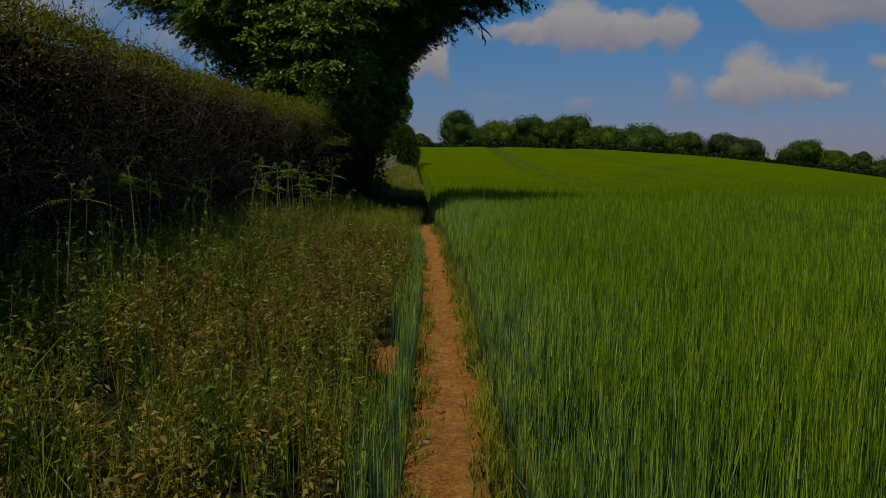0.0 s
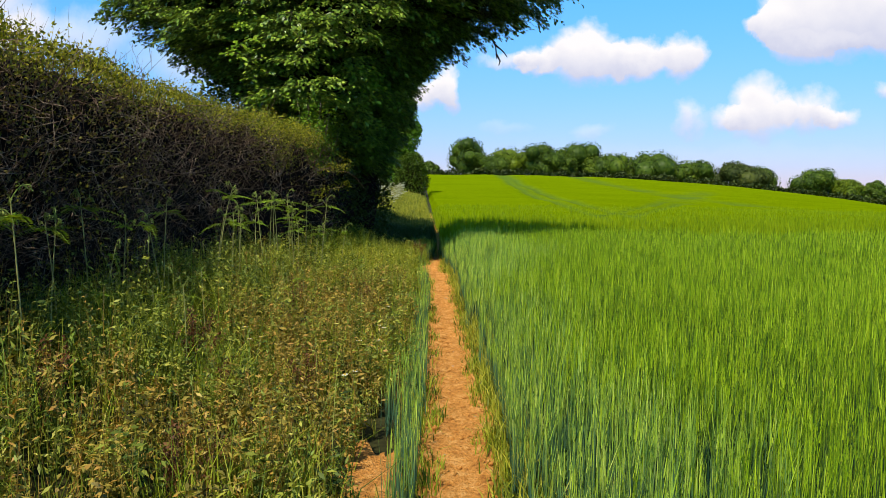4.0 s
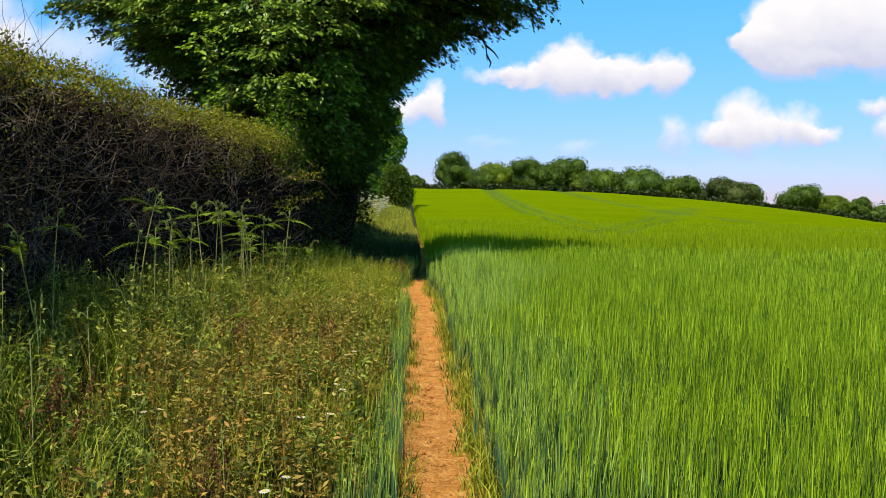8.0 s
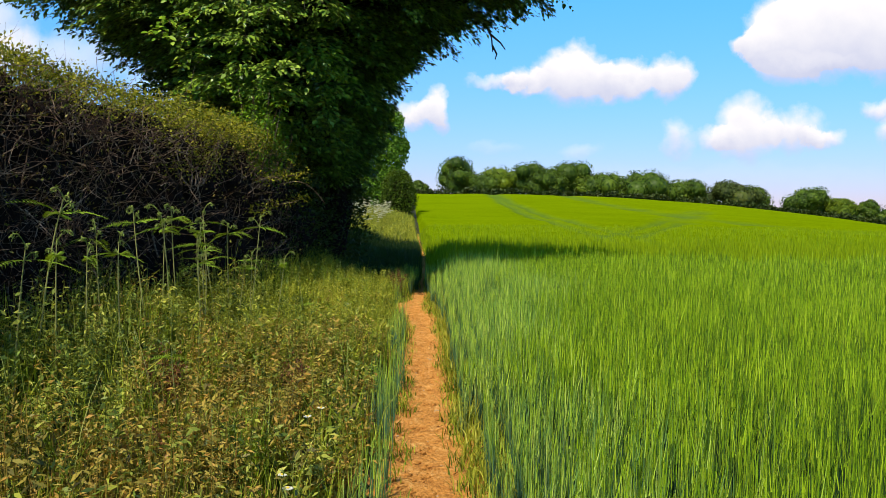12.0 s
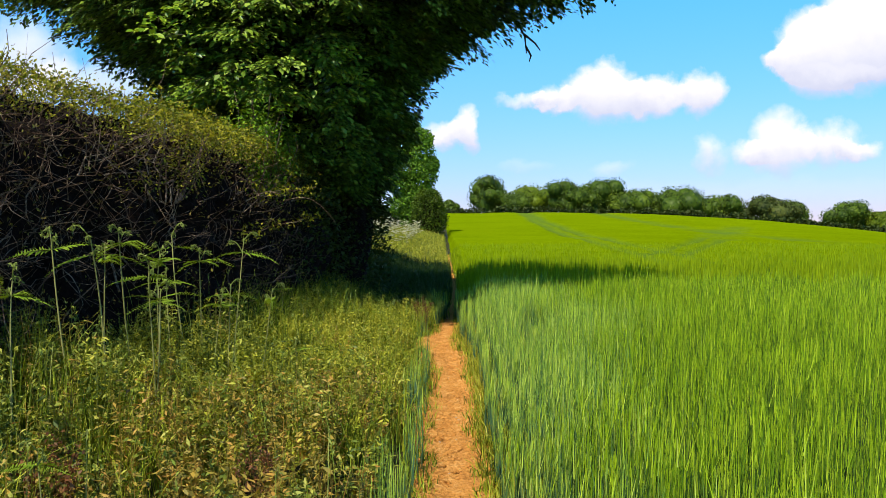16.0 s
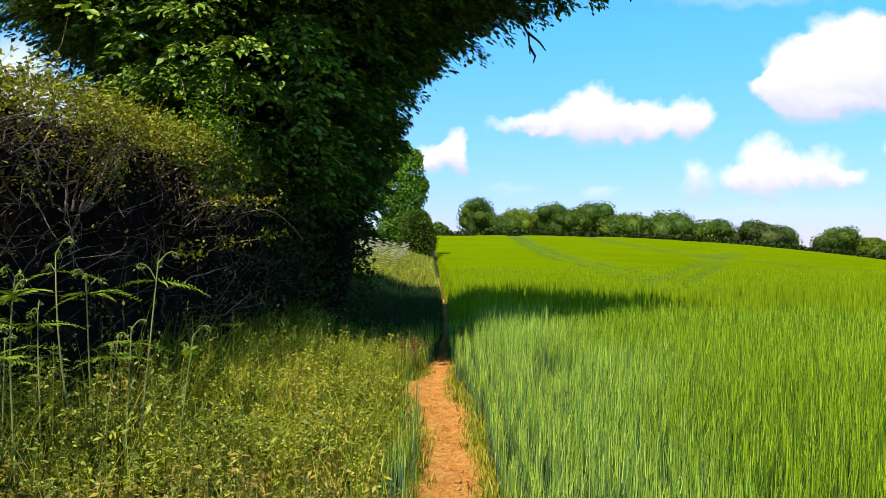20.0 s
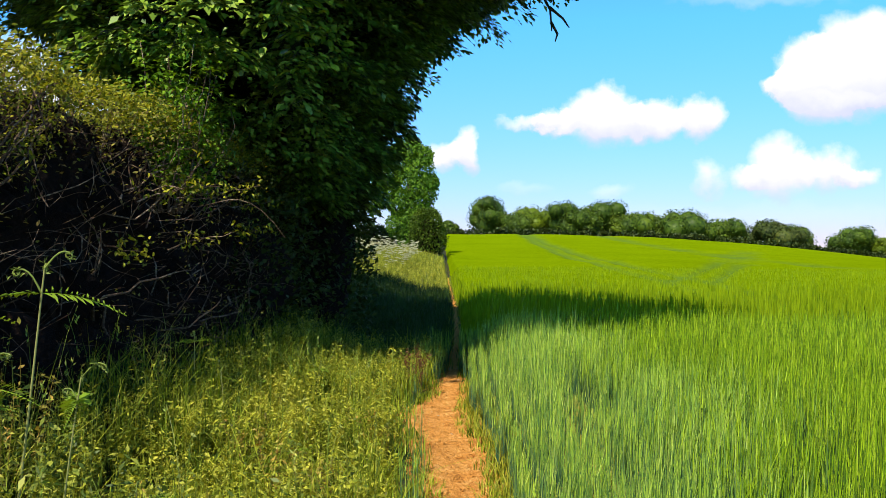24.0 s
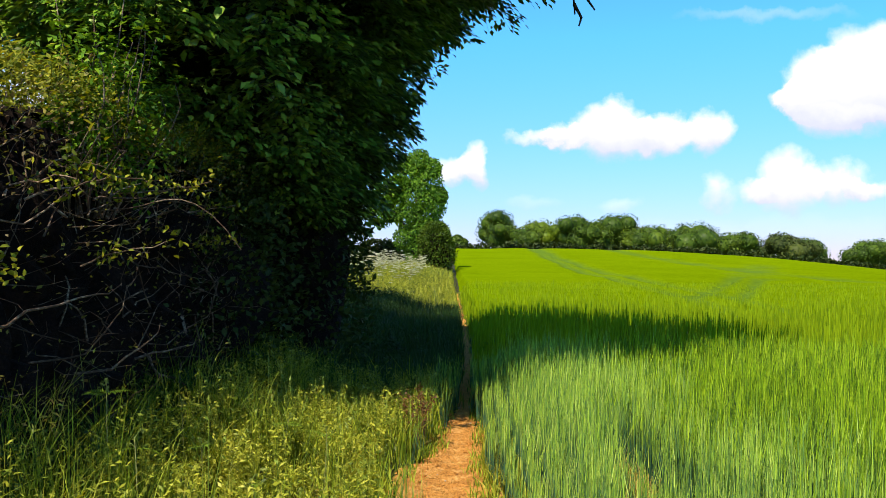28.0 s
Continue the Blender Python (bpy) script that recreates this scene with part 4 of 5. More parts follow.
def crown_points(n, z0, z1, q0, q1):
    """Places in the crown between the shares q0 and q1 of its reach, and the way out from each."""
    z = R.uniform(z0, z1, n * 4)
    a = R.uniform(0, 2 * np.pi, n * 4)
    r = crown_reach(z, a)
    keep = np.nonzero(R.uniform(0, 1, n * 4) < 0.12 + r / 8)[0][:n]
    z, a, r = z[keep], a[keep], r[keep]
    q = np.maximum(r * R.uniform(q0, q1, len(z)) - 0.30, 0.1)
    P = np.stack([TX + q * np.cos(a), TY + q * np.sin(a), z], 1)
    return P, np.stack([np.cos(a), np.sin(a), 0.05 + 0 * a], 1)


def shelves(P, out, size, per, leaf, plain=False):
    """Boughs that spread flat: leaves lying side by side over one another, hanging at the rim, over a forked twig."""
    n = len(P)
    d = unit(out * (1, 1, 0.4) + R.normal(0, 0.30, (n, 3)) * (1, 1, 0.25))
    s = unit(np.cross(d, np.array([0, 0, 1.0])))
    L = size * R.uniform(0.6, 1.35, n)
    u, v = R.uniform(0, 1, (n, per)) ** 0.75, R.normal(0, 0.34, (n, per))
    v = np.clip(v, -0.8, 0.8) * (1.1 - 0.55 * u)
    C = P[:, None] + d[:, None] * (L[:, None] * u)[..., None] + s[:, None] * (L[:, None] * v)[..., None]
    C[..., 2] -= L[:, None] * (0.42 * u ** 2 + 0.55 * v ** 2) + R.normal(0, 0.035, (n, per))
    sgn = np.sign(v)[..., None]
    ax = unit(d[:, None] * 0.75 + s[:, None] * sgn * R.uniform(0.2, 1.0, (n, per, 1)) + R.normal(0, 0.22, (n, per, 3)) + np.array([0, 0, -0.42]))
    up = unit(np.array([0, 0, 1.0]) + 0.25 * np.repeat(d, per, 0) + R.normal(0, 0.30, (n * per, 3)))
    ll = leaf * R.uniform(0.65, 1.25, n * per)
    V, F = leaves(C.reshape(-1, 3), ax.reshape(-1, 3), ll, ll * R.uniform(0.44, 0.60, n * per), 0.12, up, plain)
    t = np.linspace(0, 1, 4)[None, :, None]
    W = [P[:, None] + (d[:, None] + k * s[:, None]) * (L[:, None, None] * t) * (1 - 0.2 * abs(k)) - np.array([0, 0, 1.0]) * (0.42 * L[:, None, None] * t ** 2 + 0.02) for k in (-0.55, 0.0, 0.55)]
    tw = tubes(np.concatenate(W), np.tile([0.009, 0.006, 0.004, 0.0015], (3 * n, 1)))
    return (V, F), tw


# a near-black shell within, the crown's inner shade put into its colour
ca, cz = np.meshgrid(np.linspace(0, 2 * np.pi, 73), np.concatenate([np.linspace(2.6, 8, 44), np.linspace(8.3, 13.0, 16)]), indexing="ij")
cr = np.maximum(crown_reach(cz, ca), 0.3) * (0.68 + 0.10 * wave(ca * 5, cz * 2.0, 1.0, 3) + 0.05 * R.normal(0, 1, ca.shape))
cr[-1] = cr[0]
quads("inner_crown", *sheet(cr * np.cos(ca), cr * np.sin(ca), cz + 0.15 * R.normal(0, 1, cz.shape)), M_CROWN_SHADE, tree, "shaded leaves deep in the crown")
P, out = crown_points(1800, 2.4, 7.8, 0.74, 1.0)
(lv, lf), tw = shelves(P, out, 0.72, 100, 0.126, True)
quads("crown", lv + TO, lf, M_TREE, tree, "broad green leaves in flat hanging layers")
tagged(quads("twig_tangle", tw[0] + TO, tw[1], M_BARK, tree), kind="stuff")
P, out = crown_points(900, 7.4, 13.4, 0.62, 1.0)
(lv, lf), tw = shelves(P, out, 1.0, 50, 0.23, True)
quads("upper_crown", lv + TO, lf, M_TREE, tree, "dense leaves high in the tree")
# loose leafy twigs that make the crown's outline ragged
P, out = crown_points(520, 3.2, 8.0, 0.96, 1.10)
(lv, lf), tw = sprays(P, out, 0.60, 14, 0.125, 0.35)
quads("outer_twig_foliage", lv + TO, lf, M_TREE, tree, "leafy twigs at the crown's edge")
tagged(quads("twig_tangle", tw[0] + TO, tw[1], M_BARK, tree), kind="stuff")
# boughs hanging forward, their leaf colour brightened to look sunlit
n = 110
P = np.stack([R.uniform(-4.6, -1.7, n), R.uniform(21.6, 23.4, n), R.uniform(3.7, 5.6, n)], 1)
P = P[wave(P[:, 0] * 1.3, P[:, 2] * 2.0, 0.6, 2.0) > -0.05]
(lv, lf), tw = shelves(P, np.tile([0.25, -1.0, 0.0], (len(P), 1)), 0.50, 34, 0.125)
quads("outer_crown", lv + TO, lf, M_TREE_LIT, tree, "leaves hanging in rows, sunlight put into their bright green")
tagged(quads("twig_tangle", tw[0] + TO, tw[1], M_BARK, tree), kind="stuff")
for k, (p0, p1, p2) in enumerate((((1.15, 28.1, 6.4), (1.46, 28.2, 5.85), (1.50, 28.3, 5.50)), ((1.44, 28.2, 5.9), (1.68, 28.2, 5.70), (1.80, 28.25, 5.55)), ((1.48, 28.25, 5.65), (1.60, 28.3, 5.45), (1.56, 28.3, 5.32)))):
    C = np.array([p0, p1, p2])[None]
    V, F = tubes(C, np.array([[0.030, 0.022, 0.012]]), 5)
    quads("dead_twig", V + TO, F, M_BARK, tree, "bare hanging twig")

# shrubs grown together under the tree, where the hedge ends
R = np.random.default_rng(15)
def shrub(name, x, y, base, rx, ry, h, n, leaf, material, label, category="bush", core=True, stems=True, lump=0.16):
    ob = tagged(new(name), label, category)
    ob.location = (x, y, base)
    a, q = R.uniform(0, 2 * np.pi, n), R.uniform(0, 1, n)
    z = q ** 0.8
    rad = np.sqrt(np.clip(1 - (z * 1.0 - 0.35) ** 2 / 0.46, 0.03, 1)) * (1 + lump * wave(a * 2.5, z * 4, 1.0, x) + 0.6 * lump * wave(a * 6, z * 9, 1.0, y))
    s = R.uniform(0.55, 1.03, n) ** 0.6
    P = np.stack([rx * rad * s * np.cos(a), ry * rad * s * np.sin(a), h * z + 0.08 * h * R.normal(0, 0.4, n)], 1)
    P[:, 2] = np.maximum(P[:, 2], 0.05)
    ax = np.stack([np.cos(a), np.sin(a), R.normal(0.1, 0.5, n)], 1) + R.normal(0, 0.6, (n, 3))
    L = leaf * R.uniform(0.6, 1.3, n)
    quads("foliage", *leaves(P, ax, L, L * 0.6, 0.15, None, True), material, ob)
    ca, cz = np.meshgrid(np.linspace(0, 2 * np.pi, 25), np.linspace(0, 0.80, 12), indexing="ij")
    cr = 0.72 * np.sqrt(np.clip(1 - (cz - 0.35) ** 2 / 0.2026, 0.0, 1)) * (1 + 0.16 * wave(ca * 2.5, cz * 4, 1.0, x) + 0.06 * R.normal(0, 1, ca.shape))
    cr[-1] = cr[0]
    # a filling shell, near black to stand for shade between the inner twigs
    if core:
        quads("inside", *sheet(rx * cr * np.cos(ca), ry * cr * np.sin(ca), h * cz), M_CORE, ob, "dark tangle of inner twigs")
    if not stems:
        return ob
    m = 9
    a = R.uniform(0, 2 * np.pi, m)
    C = np.stack([np.stack([0.10 * rx * np.cos(a), 0.10 * ry * np.sin(a), np.full(m, -0.05)], 1),
                  np.stack([0.4 * rx * np.cos(a), 0.4 * ry * np.sin(a), np.full(m, 0.4 * h)], 1) + R.normal(0, 0.1, (m, 3)),
                  np.stack([0.8 * rx * np.cos(a), 0.8 * ry * np.sin(a), R.uniform(0.4, 0.85, m) * h], 1)], 1)
    for c in C:
        quads("stem", *tubes(c[None], np.array([[0.03, 0.018, 0.006]]) * (h / 3), 4), M_TWIG, ob)
    return ob


shrub("bush", -3.5, 24.2, 0.25, 1.5, 1.6, 3.0, 9000, 0.08, M_SHRUB, "dark dense bush at the hedge's end under the tree")
shrub("bush", -2.75, 27.0, 0.2, 1.25, 1.5, 5.2, 12000, 0.10, M_SHRUB, "dark ivy and suckers grown round the tree's trunk")
shrub("bush", -5.0, 26.4, 0.25, 2.2, 2.2, 4.6, 9000, 0.10, M_SHRUB, "dark shrub behind the hedge's end")

def sprawl(x, y, base, rx, ry, h, stems, leaf, material, label):
    """A loose bush: leaning stems, each with leafy sprays of its own, with gaps between."""
    ob = tagged(new("bush"), label, "bush")
    ob.location = (x, y, base)
    for i in range(stems):
        a, q = R.uniform(0, 2 * np.pi), R.uniform(0.2, 1.0)
        end = (rx * q * math.cos(a), ry * q * math.sin(a), h * R.uniform(0.45, 1.0) * (1.1 - 0.5 * q))
        C, r = limb((0.3 * end[0], 0.3 * end[1], -0.5), end, 0.011, 0.004, 8, 0.25)
        quads("stem", *tubes(C[None], r[None], 5), M_TWIG, ob)
        K = R.integers(2, 8, 16)
        P = C[K] + R.normal(0, 0.03, (16, 3))
        (lv, lf), tw = sprays(P, R.normal(0, 1, (16, 3)) + np.array([0.3, -0.4, 0.2]), 0.16, 9, leaf, 0.3, True)
        quads("foliage", lv, lf, material, ob)
    return ob


sprawl(-2.85, 20.9, 2.45, 0.60, 0.70, 1.30, 26, 0.062, M_SHRUB_LIT, "green elder-like shrub growing out of the hedge's end")
sprawl(-3.2, 19.7, 2.45, 0.55, 1.3, 0.55, 14, 0.036, M_HEDGE_TOP, "yellow-green leafy growth on the hedge's top")

sprawl(-2.9, 17.3, 2.40, 0.45, 1.6, 0.50, 11, 0.036, M_HEDGE_TOP, "shaggy yellow-green shoots over the hedge's edge")

# bare crooked branches that stick out of the hedge's end
stray = tagged(new("dead_branch"), "pale bare crooked branches sticking out of the hedge", "branch")
stray.location = (-2.9, 21.0, 1.2)
SO = np.array([2.9, -21.0, -1.2])
for i in range(8):
    a = np.array([-2.6, R.uniform(18.8, 22.6), R.uniform(1.5, 2.2)])
    b = a + np.array([R.uniform(0.2, 0.7), R.normal(0, 0.4), R.normal(0.05, 0.2)])
    C, r = limb(a, b, 0.008, 0.003, 9, 0.3)
    V, F = tubes(C[None], r[None], 5)
    quads("branch", V + SO, F, M_TWIG, stray)
    m = 60
    P = C[R.integers(2, 9, m)] + R.normal(0, 0.05, (m, 3)) + SO
    L = R.uniform(0.03, 0.055, m)
    tagged(quads("foliage", *leaves(P, R.normal(0, 1, (m, 3)) + np.array([0, 0, 0.5]), L, L * 0.55), M_HEDGE_TOP, stray, "small yellow-green leaves"), kind="stuff")
# one long shoot that arches over and hangs
q = np.linspace(0, 1, 14)
C = np.stack([-2.95 + 1.30 * q, 20.7 - 0.1 * q + 0.05 * np.sin(q * 7), 1.92 + 0.28 * q - 0.46 * q ** 5 + 0.02 * np.sin(q * 11)], 1)
quads("branch", *[(v + SO if i == 0 else v) for i, v in enumerate(tubes(C[None], (0.007 - 0.0045 * q)[None], 6))], M_TWIG, stray, "long pale shoot arching over")


# an added tree, hidden behind the large one, that throws shade on the verge
second = tagged(new("tree"), "leafy tree added behind the large tree to shade the verge", "tree")
second.location = (-6.3, 38.0, float(land(-6.3, 38.0)))
C, r = limb((0, 0, -0.2), (0.3, -0.2, 6.5), 0.30, 0.12, 9, 0.08)
smooth(quads("trunk", *tubes(C[None], r[None], 9), M_BARK, second))
n = 9000
LUMP2 = np.array([(0, 0, 4.2, 2.2), (1.6, 0.5, 6.0, 2.0), (-1.4, -0.6, 6.2, 2.2), (0.4, -1.2, 7.6, 2.0), (0.2, 1.2, 8.2, 2.1), (1.2, 0, 9.4, 1.6), (-0.8, 0.3, 9.8, 1.5)])
k = R.integers(0, len(LUMP2), n)
d = unit(R.normal(0, 1, (n, 3)))
L = 0.26 * R.uniform(0.6, 1.3, n)
quads("crown", *leaves(LUMP2[k, :3] + d * (LUMP2[k, 3] * R.uniform(0.5, 1.05, n))[:, None], np.cross(d, R.normal(0, 1, (n, 3))) + 0.4 * d, L, L * 0.6, 0.1, unit(d + R.normal(0, 0.5, (n, 3))), True), M_TREE, second)


# ---- bracken ----
R = np.random.default_rng(16)
def frond_leaf(n_pairs, length, width):
    """One feathered side frond along +x: a flat rib with narrow leaflets growing out of both its edges, drooping at the tip."""
    rib, V, F = 0.0022, [], []
    q = np.linspace(0.0, 1.0, 2 * n_pairs + 1)
    for t in q:
        z = -0.34 * length * t ** 2.0
        V += [(length * t, rib * (1.2 - t), z), (length * t, -rib * (1.2 - t), z)]
    for i in range(2 * n_pairs):
        F.append((2 * i, 2 * i + 1, 2 * i + 3, 2 * i + 2))
    for i in range(1, 2 * n_pairs, 2):
        t = q[i]
        L = width * min(1.0, 1.08 - t) ** 0.9 * min(1, 0.55 + 2.2 * t) + 0.008
        for s, e in ((1, 0), (-1, 1)):
            lean, drop = R.uniform(0.25, 0.55), R.uniform(-0.30, 0.05)
            mid = (length * t + 0.5 * L * lean + 0.16 * L, s * 0.52 * L, -0.34 * length * t ** 2.0 + 0.4 * L * drop + 0.004)
            tip = (length * t + 1.1 * L * lean, s * L, -0.34 * length * t ** 2.0 + L * drop)
            k = len(V)
            V += [mid, tip]
            F.append((2 * i + e, k + 1, k, 2 * i + 2 + e))
    return np.array(V), np.array(F)


def bracken(height, tiers, seed):
    ob = tagged(new("bracken"), "tall young bracken frond with curled top among weeds", "fern", "bracken by the hedge")
    bend = R.uniform(0, 2 * np.pi)
    k = 14
    t = np.linspace(0, 1, k)
    sway = 0.02 * height * np.sin(t * 4 + seed) * t + 0.03 * height * t ** 3
    C = np.stack([sway * math.cos(bend), sway * math.sin(bend), height * t], 1)
    V, F = tubes(C[None], (0.0065 - 0.0030 * t)[None], 6)
    smooth(quads("stalk", V, F, M_BRACKEN_STEM, ob))
    # the curled tip, and two young arms that arch out beside it and curl in
    def curl(name, foot, turn, reach, rad):
        q = np.linspace(0, 1, 7)[1:-1]
        arm = np.stack([reach * q, 0 * q, 0.75 * reach * np.sin(q * 2.2)], 1)
        w = np.linspace(0, 1.7 * np.pi, 11)
        rr = rad * (1 - 0.13 * w)
        hook = arm[-1] + np.stack([rr * np.sin(w), 0 * w, rr * (np.cos(w) - 1)], 1)
        line = np.vstack([[0, 0, 0], arm, hook[1:]])
        line = np.stack([line[:, 0] * math.cos(turn), line[:, 0] * math.sin(turn), line[:, 2]], 1) + foot
        P = line[R.integers(3, len(line), 22)] + R.normal(0, 0.004, (22, 3))
        L = R.uniform(0.012, 0.030, 22)
        quads(name, *join([tubes(line[None], np.linspace(0.0042, 0.0022, len(line))[None], 5), leaves(P, R.normal(0, 1, (22, 3)) + np.array([0, 0, -0.4]), L, L * 0.4, 0.1, None, True)]), M_BRACKEN_TIP, ob)

    curl("curled_tip", C[-1], bend, 0.025, 0.028)
    for k in (1, -1):
        curl("curled_arm", C[-2 if k > 0 else -1], bend + k * R.uniform(1.2, 2.0), R.uniform(0.05, 0.12), 0.020)
    a = R.uniform(0, 2 * np.pi)
    for i in range(tiers):
        f = 0.58 + 0.36 * i / max(1, tiers - 1) + R.uniform(-0.05, 0.05)
        for s in (0, np.pi):
            V, F = frond_leaf(15, height * R.uniform(0.15, 0.27) * max(0.3, 1.25 - 0.85 * (f - 0.55) / 0.4), 0.062)
            g = quads("frond", V, F, M_BRACKEN, ob)
            p = C[min(k - 1, int(f * (k - 1)))]
            g.matrix_basis = pose(*p, R.uniform(-25, 25), R.uniform(-24, 10), math.degrees(a + s) + R.uniform(-20, 20))
    return ob


FERNS = [(-1.99, 16.42, 1.22), (-1.66, 16.05, 1.15), (-2.28, 15.5, 1.15), (-2.26, 14.4, 1.18), (-2.95, 9.6, 1.15), (-2.35, 15.9, 1.1), (-2.5, 14.9, 1.25),
         (-2.6, 13.7, 1.2), (-2.3, 13.2, 1.05), (-2.7, 12.6, 1.2), (-2.5, 11.9, 1.1), (-2.8, 11.2, 1.15), (-2.6, 10.6, 1.0), (-2.9, 9.0, 1.1),
         (-2.7, 8.3, 1.0), (-2.5, 7.6, 1.15), (-2.8, 6.9, 1.1), (-2.6, 6.2, 1.05), (-2.2, 15.2, 0.9), 
         (-2.0, 20.6, 0.62), (-1.7, 20.0, 0.5), (-1.2, 19.4, 0.45), (-1.5, 12.0, 0.7), (-2.1, 10.1, 0.8), (-1.9, 8.8, 0.75),
         (-2.15, 16.2, 1.3), (-2.05, 15.9, 0.95), (-2.35, 14.1, 1.2), (-2.5, 13.0, 1.0), (-2.4, 12.3, 1.15), (-2.9, 10.2, 1.2), (-2.7, 9.3, 0.9),
         (-2.9, 8.0, 1.1), (-2.5, 8.7, 0.7), (-2.3, 9.4, 0.6), (-2.7, 7.2, 0.8), (-1.45, 20.9, 0.5), (-1.05, 20.4, 0.5), (-1.8, 19.2, 0.55), (-1.0, 17.8, 0.5), (-1.3, 16.2, 0.55), (-2.2, 19.8, 0.7), (-1.6, 14.4, 0.6), (-2.15, 15.0, 1.2), (-2.05, 14.7, 1.05), (-2.3, 16.3, 1.25), (-2.45, 15.4, 1.3), (-1.9, 16.0, 1.0)]
kinds = [bracken(1.2, 1 + (i % 3 > 0), i) for i in range(7)]
for i, (x, y, h) in enumerate(FERNS):
    m = pose(x, y, float(land(x, y)) - 0.02, R.uniform(-8, 8), R.uniform(-8, 8), R.uniform(0, 360)) @ Matrix.Scale(h / 1.12 * R.uniform(0.86, 1.10), 4)
    if i < 7:
        kinds[i].matrix_basis = m
    else:
        c = copy_thing(kinds[i % 7], pose(0, 0, 0))
        c.matrix_basis = m


# ---- far trees, hedges and the rest of the distance ----
R = np.random.default_rng(17)
def far_tree(name, x, y, height, width, trunk_h, n, leaf, material, label, lump=9):
    z0 = float(land(x, y))
    ob = tagged(new(name), label, "tree", "trees along the crest")
    ob.location = (x, y, z0)
    C, r = limb((0, 0, -0.2), (R.normal(0, 0.3), R.normal(0, 0.3), height * 0.55), 0.035 * height, 0.012 * height, 7, 0.1)
    smooth(quads("trunk", *tubes(C[None], r[None], 8), M_BARK, ob))
    # a crown of overlapping lumps, the highest reaching the tree's height
    m = lump * 2
    size = width * R.uniform(0.15, 0.27, m)
    cz = trunk_h + 0.6 * size + (height - trunk_h - 1.5 * size) * R.uniform(0, 1, m) ** 0.8
    ca = R.uniform(0, 2 * np.pi, m)
    f = np.sqrt(np.clip(1 - (np.maximum(cz / height - 0.45, 0) / 0.62) ** 2, 0.1, 1))
    q = R.uniform(0.1, 0.62, m)
    centre = np.stack([width * f * q * np.cos(ca) * 0.62, width * f * q * np.sin(ca) * 0.62, cz], 1)
    centre[0], size[0] = (0, 0, height - 0.22 * width), 0.24 * width
    k = R.integers(0, m, n)
    d = unit(R.normal(0, 1, (n, 3)))
    P = centre[k] + d * (size[k] * R.uniform(0.84, 1.06, n))[:, None] * np.array([1, 1, 0.92])
    L = leaf * R.uniform(0.6, 1.3, n)
    along = np.cross(d, R.normal(0, 1, (n, 3))) + 0.2 * d
    quads("crown", *leaves(P, along, L, L * 0.8, 0.08, unit(d + R.normal(0, 0.28, (n, 3))), True), material, ob)
    va, vb = np.meshgrid(np.linspace(0, 2 * np.pi, 11), np.linspace(0.05, np.pi - 0.05, 7), indexing="ij")
    ball = [sheet(c[0] + 0.74 * r * np.sin(vb) * np.cos(va), c[1] + 0.74 * r * np.sin(vb) * np.sin(va), c[2] + 0.68 * r * np.cos(vb)) for c, r in zip(centre, size)]
    quads("inner_crown", *join(ball), material, ob, "shaded leaves deep in the crown")
    return ob


CREST = [(-4, 5, 10.5), (7.5, 13, 17.3), (19, 12, 15.0), (27.5, 9.5, 15.8), (37.5, 12, 16.4), (48, 11, 13.4), (59.5, 13, 13.8), (54, 8, 12.0), (71.5, 10, 11.2), (80.5, 10, 11.0),
         (89.5, 9, 10.0), (102, 11, 9.2), (110.5, 9, 7.0), (114.5, 7, 6.2), (121.5, 6, 5.8), (134, 14, 4.2), (150, 14, 3.4), (-12, 9, 9.0), (14, 9, 12.5), (32, 8, 13.0), (43, 8, 13.0), (66, 8, 10.0), (85, 8, 9.5)]
for x, wide, top in CREST:
    y = 252 + R.uniform(-4, 6)
    z0 = float(land(x, y))
    far_tree("tree", x, y, top - z0, wide * 1.25, 0.2, 6000, 0.50, (M_FARTREE, M_FARTREE_LIGHT, M_FARTREE, M_FARTREE_DARK)[int(abs(x) * 7) % 4], "broad green tree on the field's crest")
# the low hedge along the crest at the trees' feet
def far_hedge(name, x0, x1, y, h, n, label):
    ob = tagged(new(name), label, "hedge")
    ob.location = ((x0 + x1) / 2, y, 0)
    x = R.uniform(x0, x1, n)
    z = land(x, np.full(n, y)) + h * R.uniform(0, 1, n) * (0.8 + 0.35 * wave(x, x, 4, 3))
    P = np.stack([x - (x0 + x1) / 2, R.normal(0, 0.6, n), z], 1)
    L = 0.7 * R.uniform(0.6, 1.3, n)
    quads("foliage", *leaves(P, R.normal(0, 1, (n, 3)), L, L * 0.75), M_SHRUB, ob)


far_hedge("hedge", -20, 62, 238, 2.6, 5200, "dark field hedge below the crest trees")
far_hedge("hedge", 62, 150, 232, 2.2, 5200, "dark field hedge falling with the crest")
far_hedge("hedge", -70, -9, 196, 2.0, 3500, "dark hedge beyond the lane")

# the ivy-clad tree and the round bush where the verge ends
ivy_tree = tagged(new("tree"), "ivy-clad tree with a dense bright green crown", "tree")
ivy_tree.location = (-5.6, 100, float(land(-5.6, 100)))
C, r = limb((0, 0, -0.2), (0.4, 0, 8.5), 0.5, 0.2, 9, 0.06)
smooth(quads("trunk", *tubes(C[None], r[None], 9), M_BARK, ivy_tree))
C, r = limb((0, 0, 1.6), (-1.9, 0.2, 5.2), 0.28, 0.12, 8, 0.12)
smooth(quads("limb", *tubes(C[None], r[None], 8), M_BARK, ivy_tree))
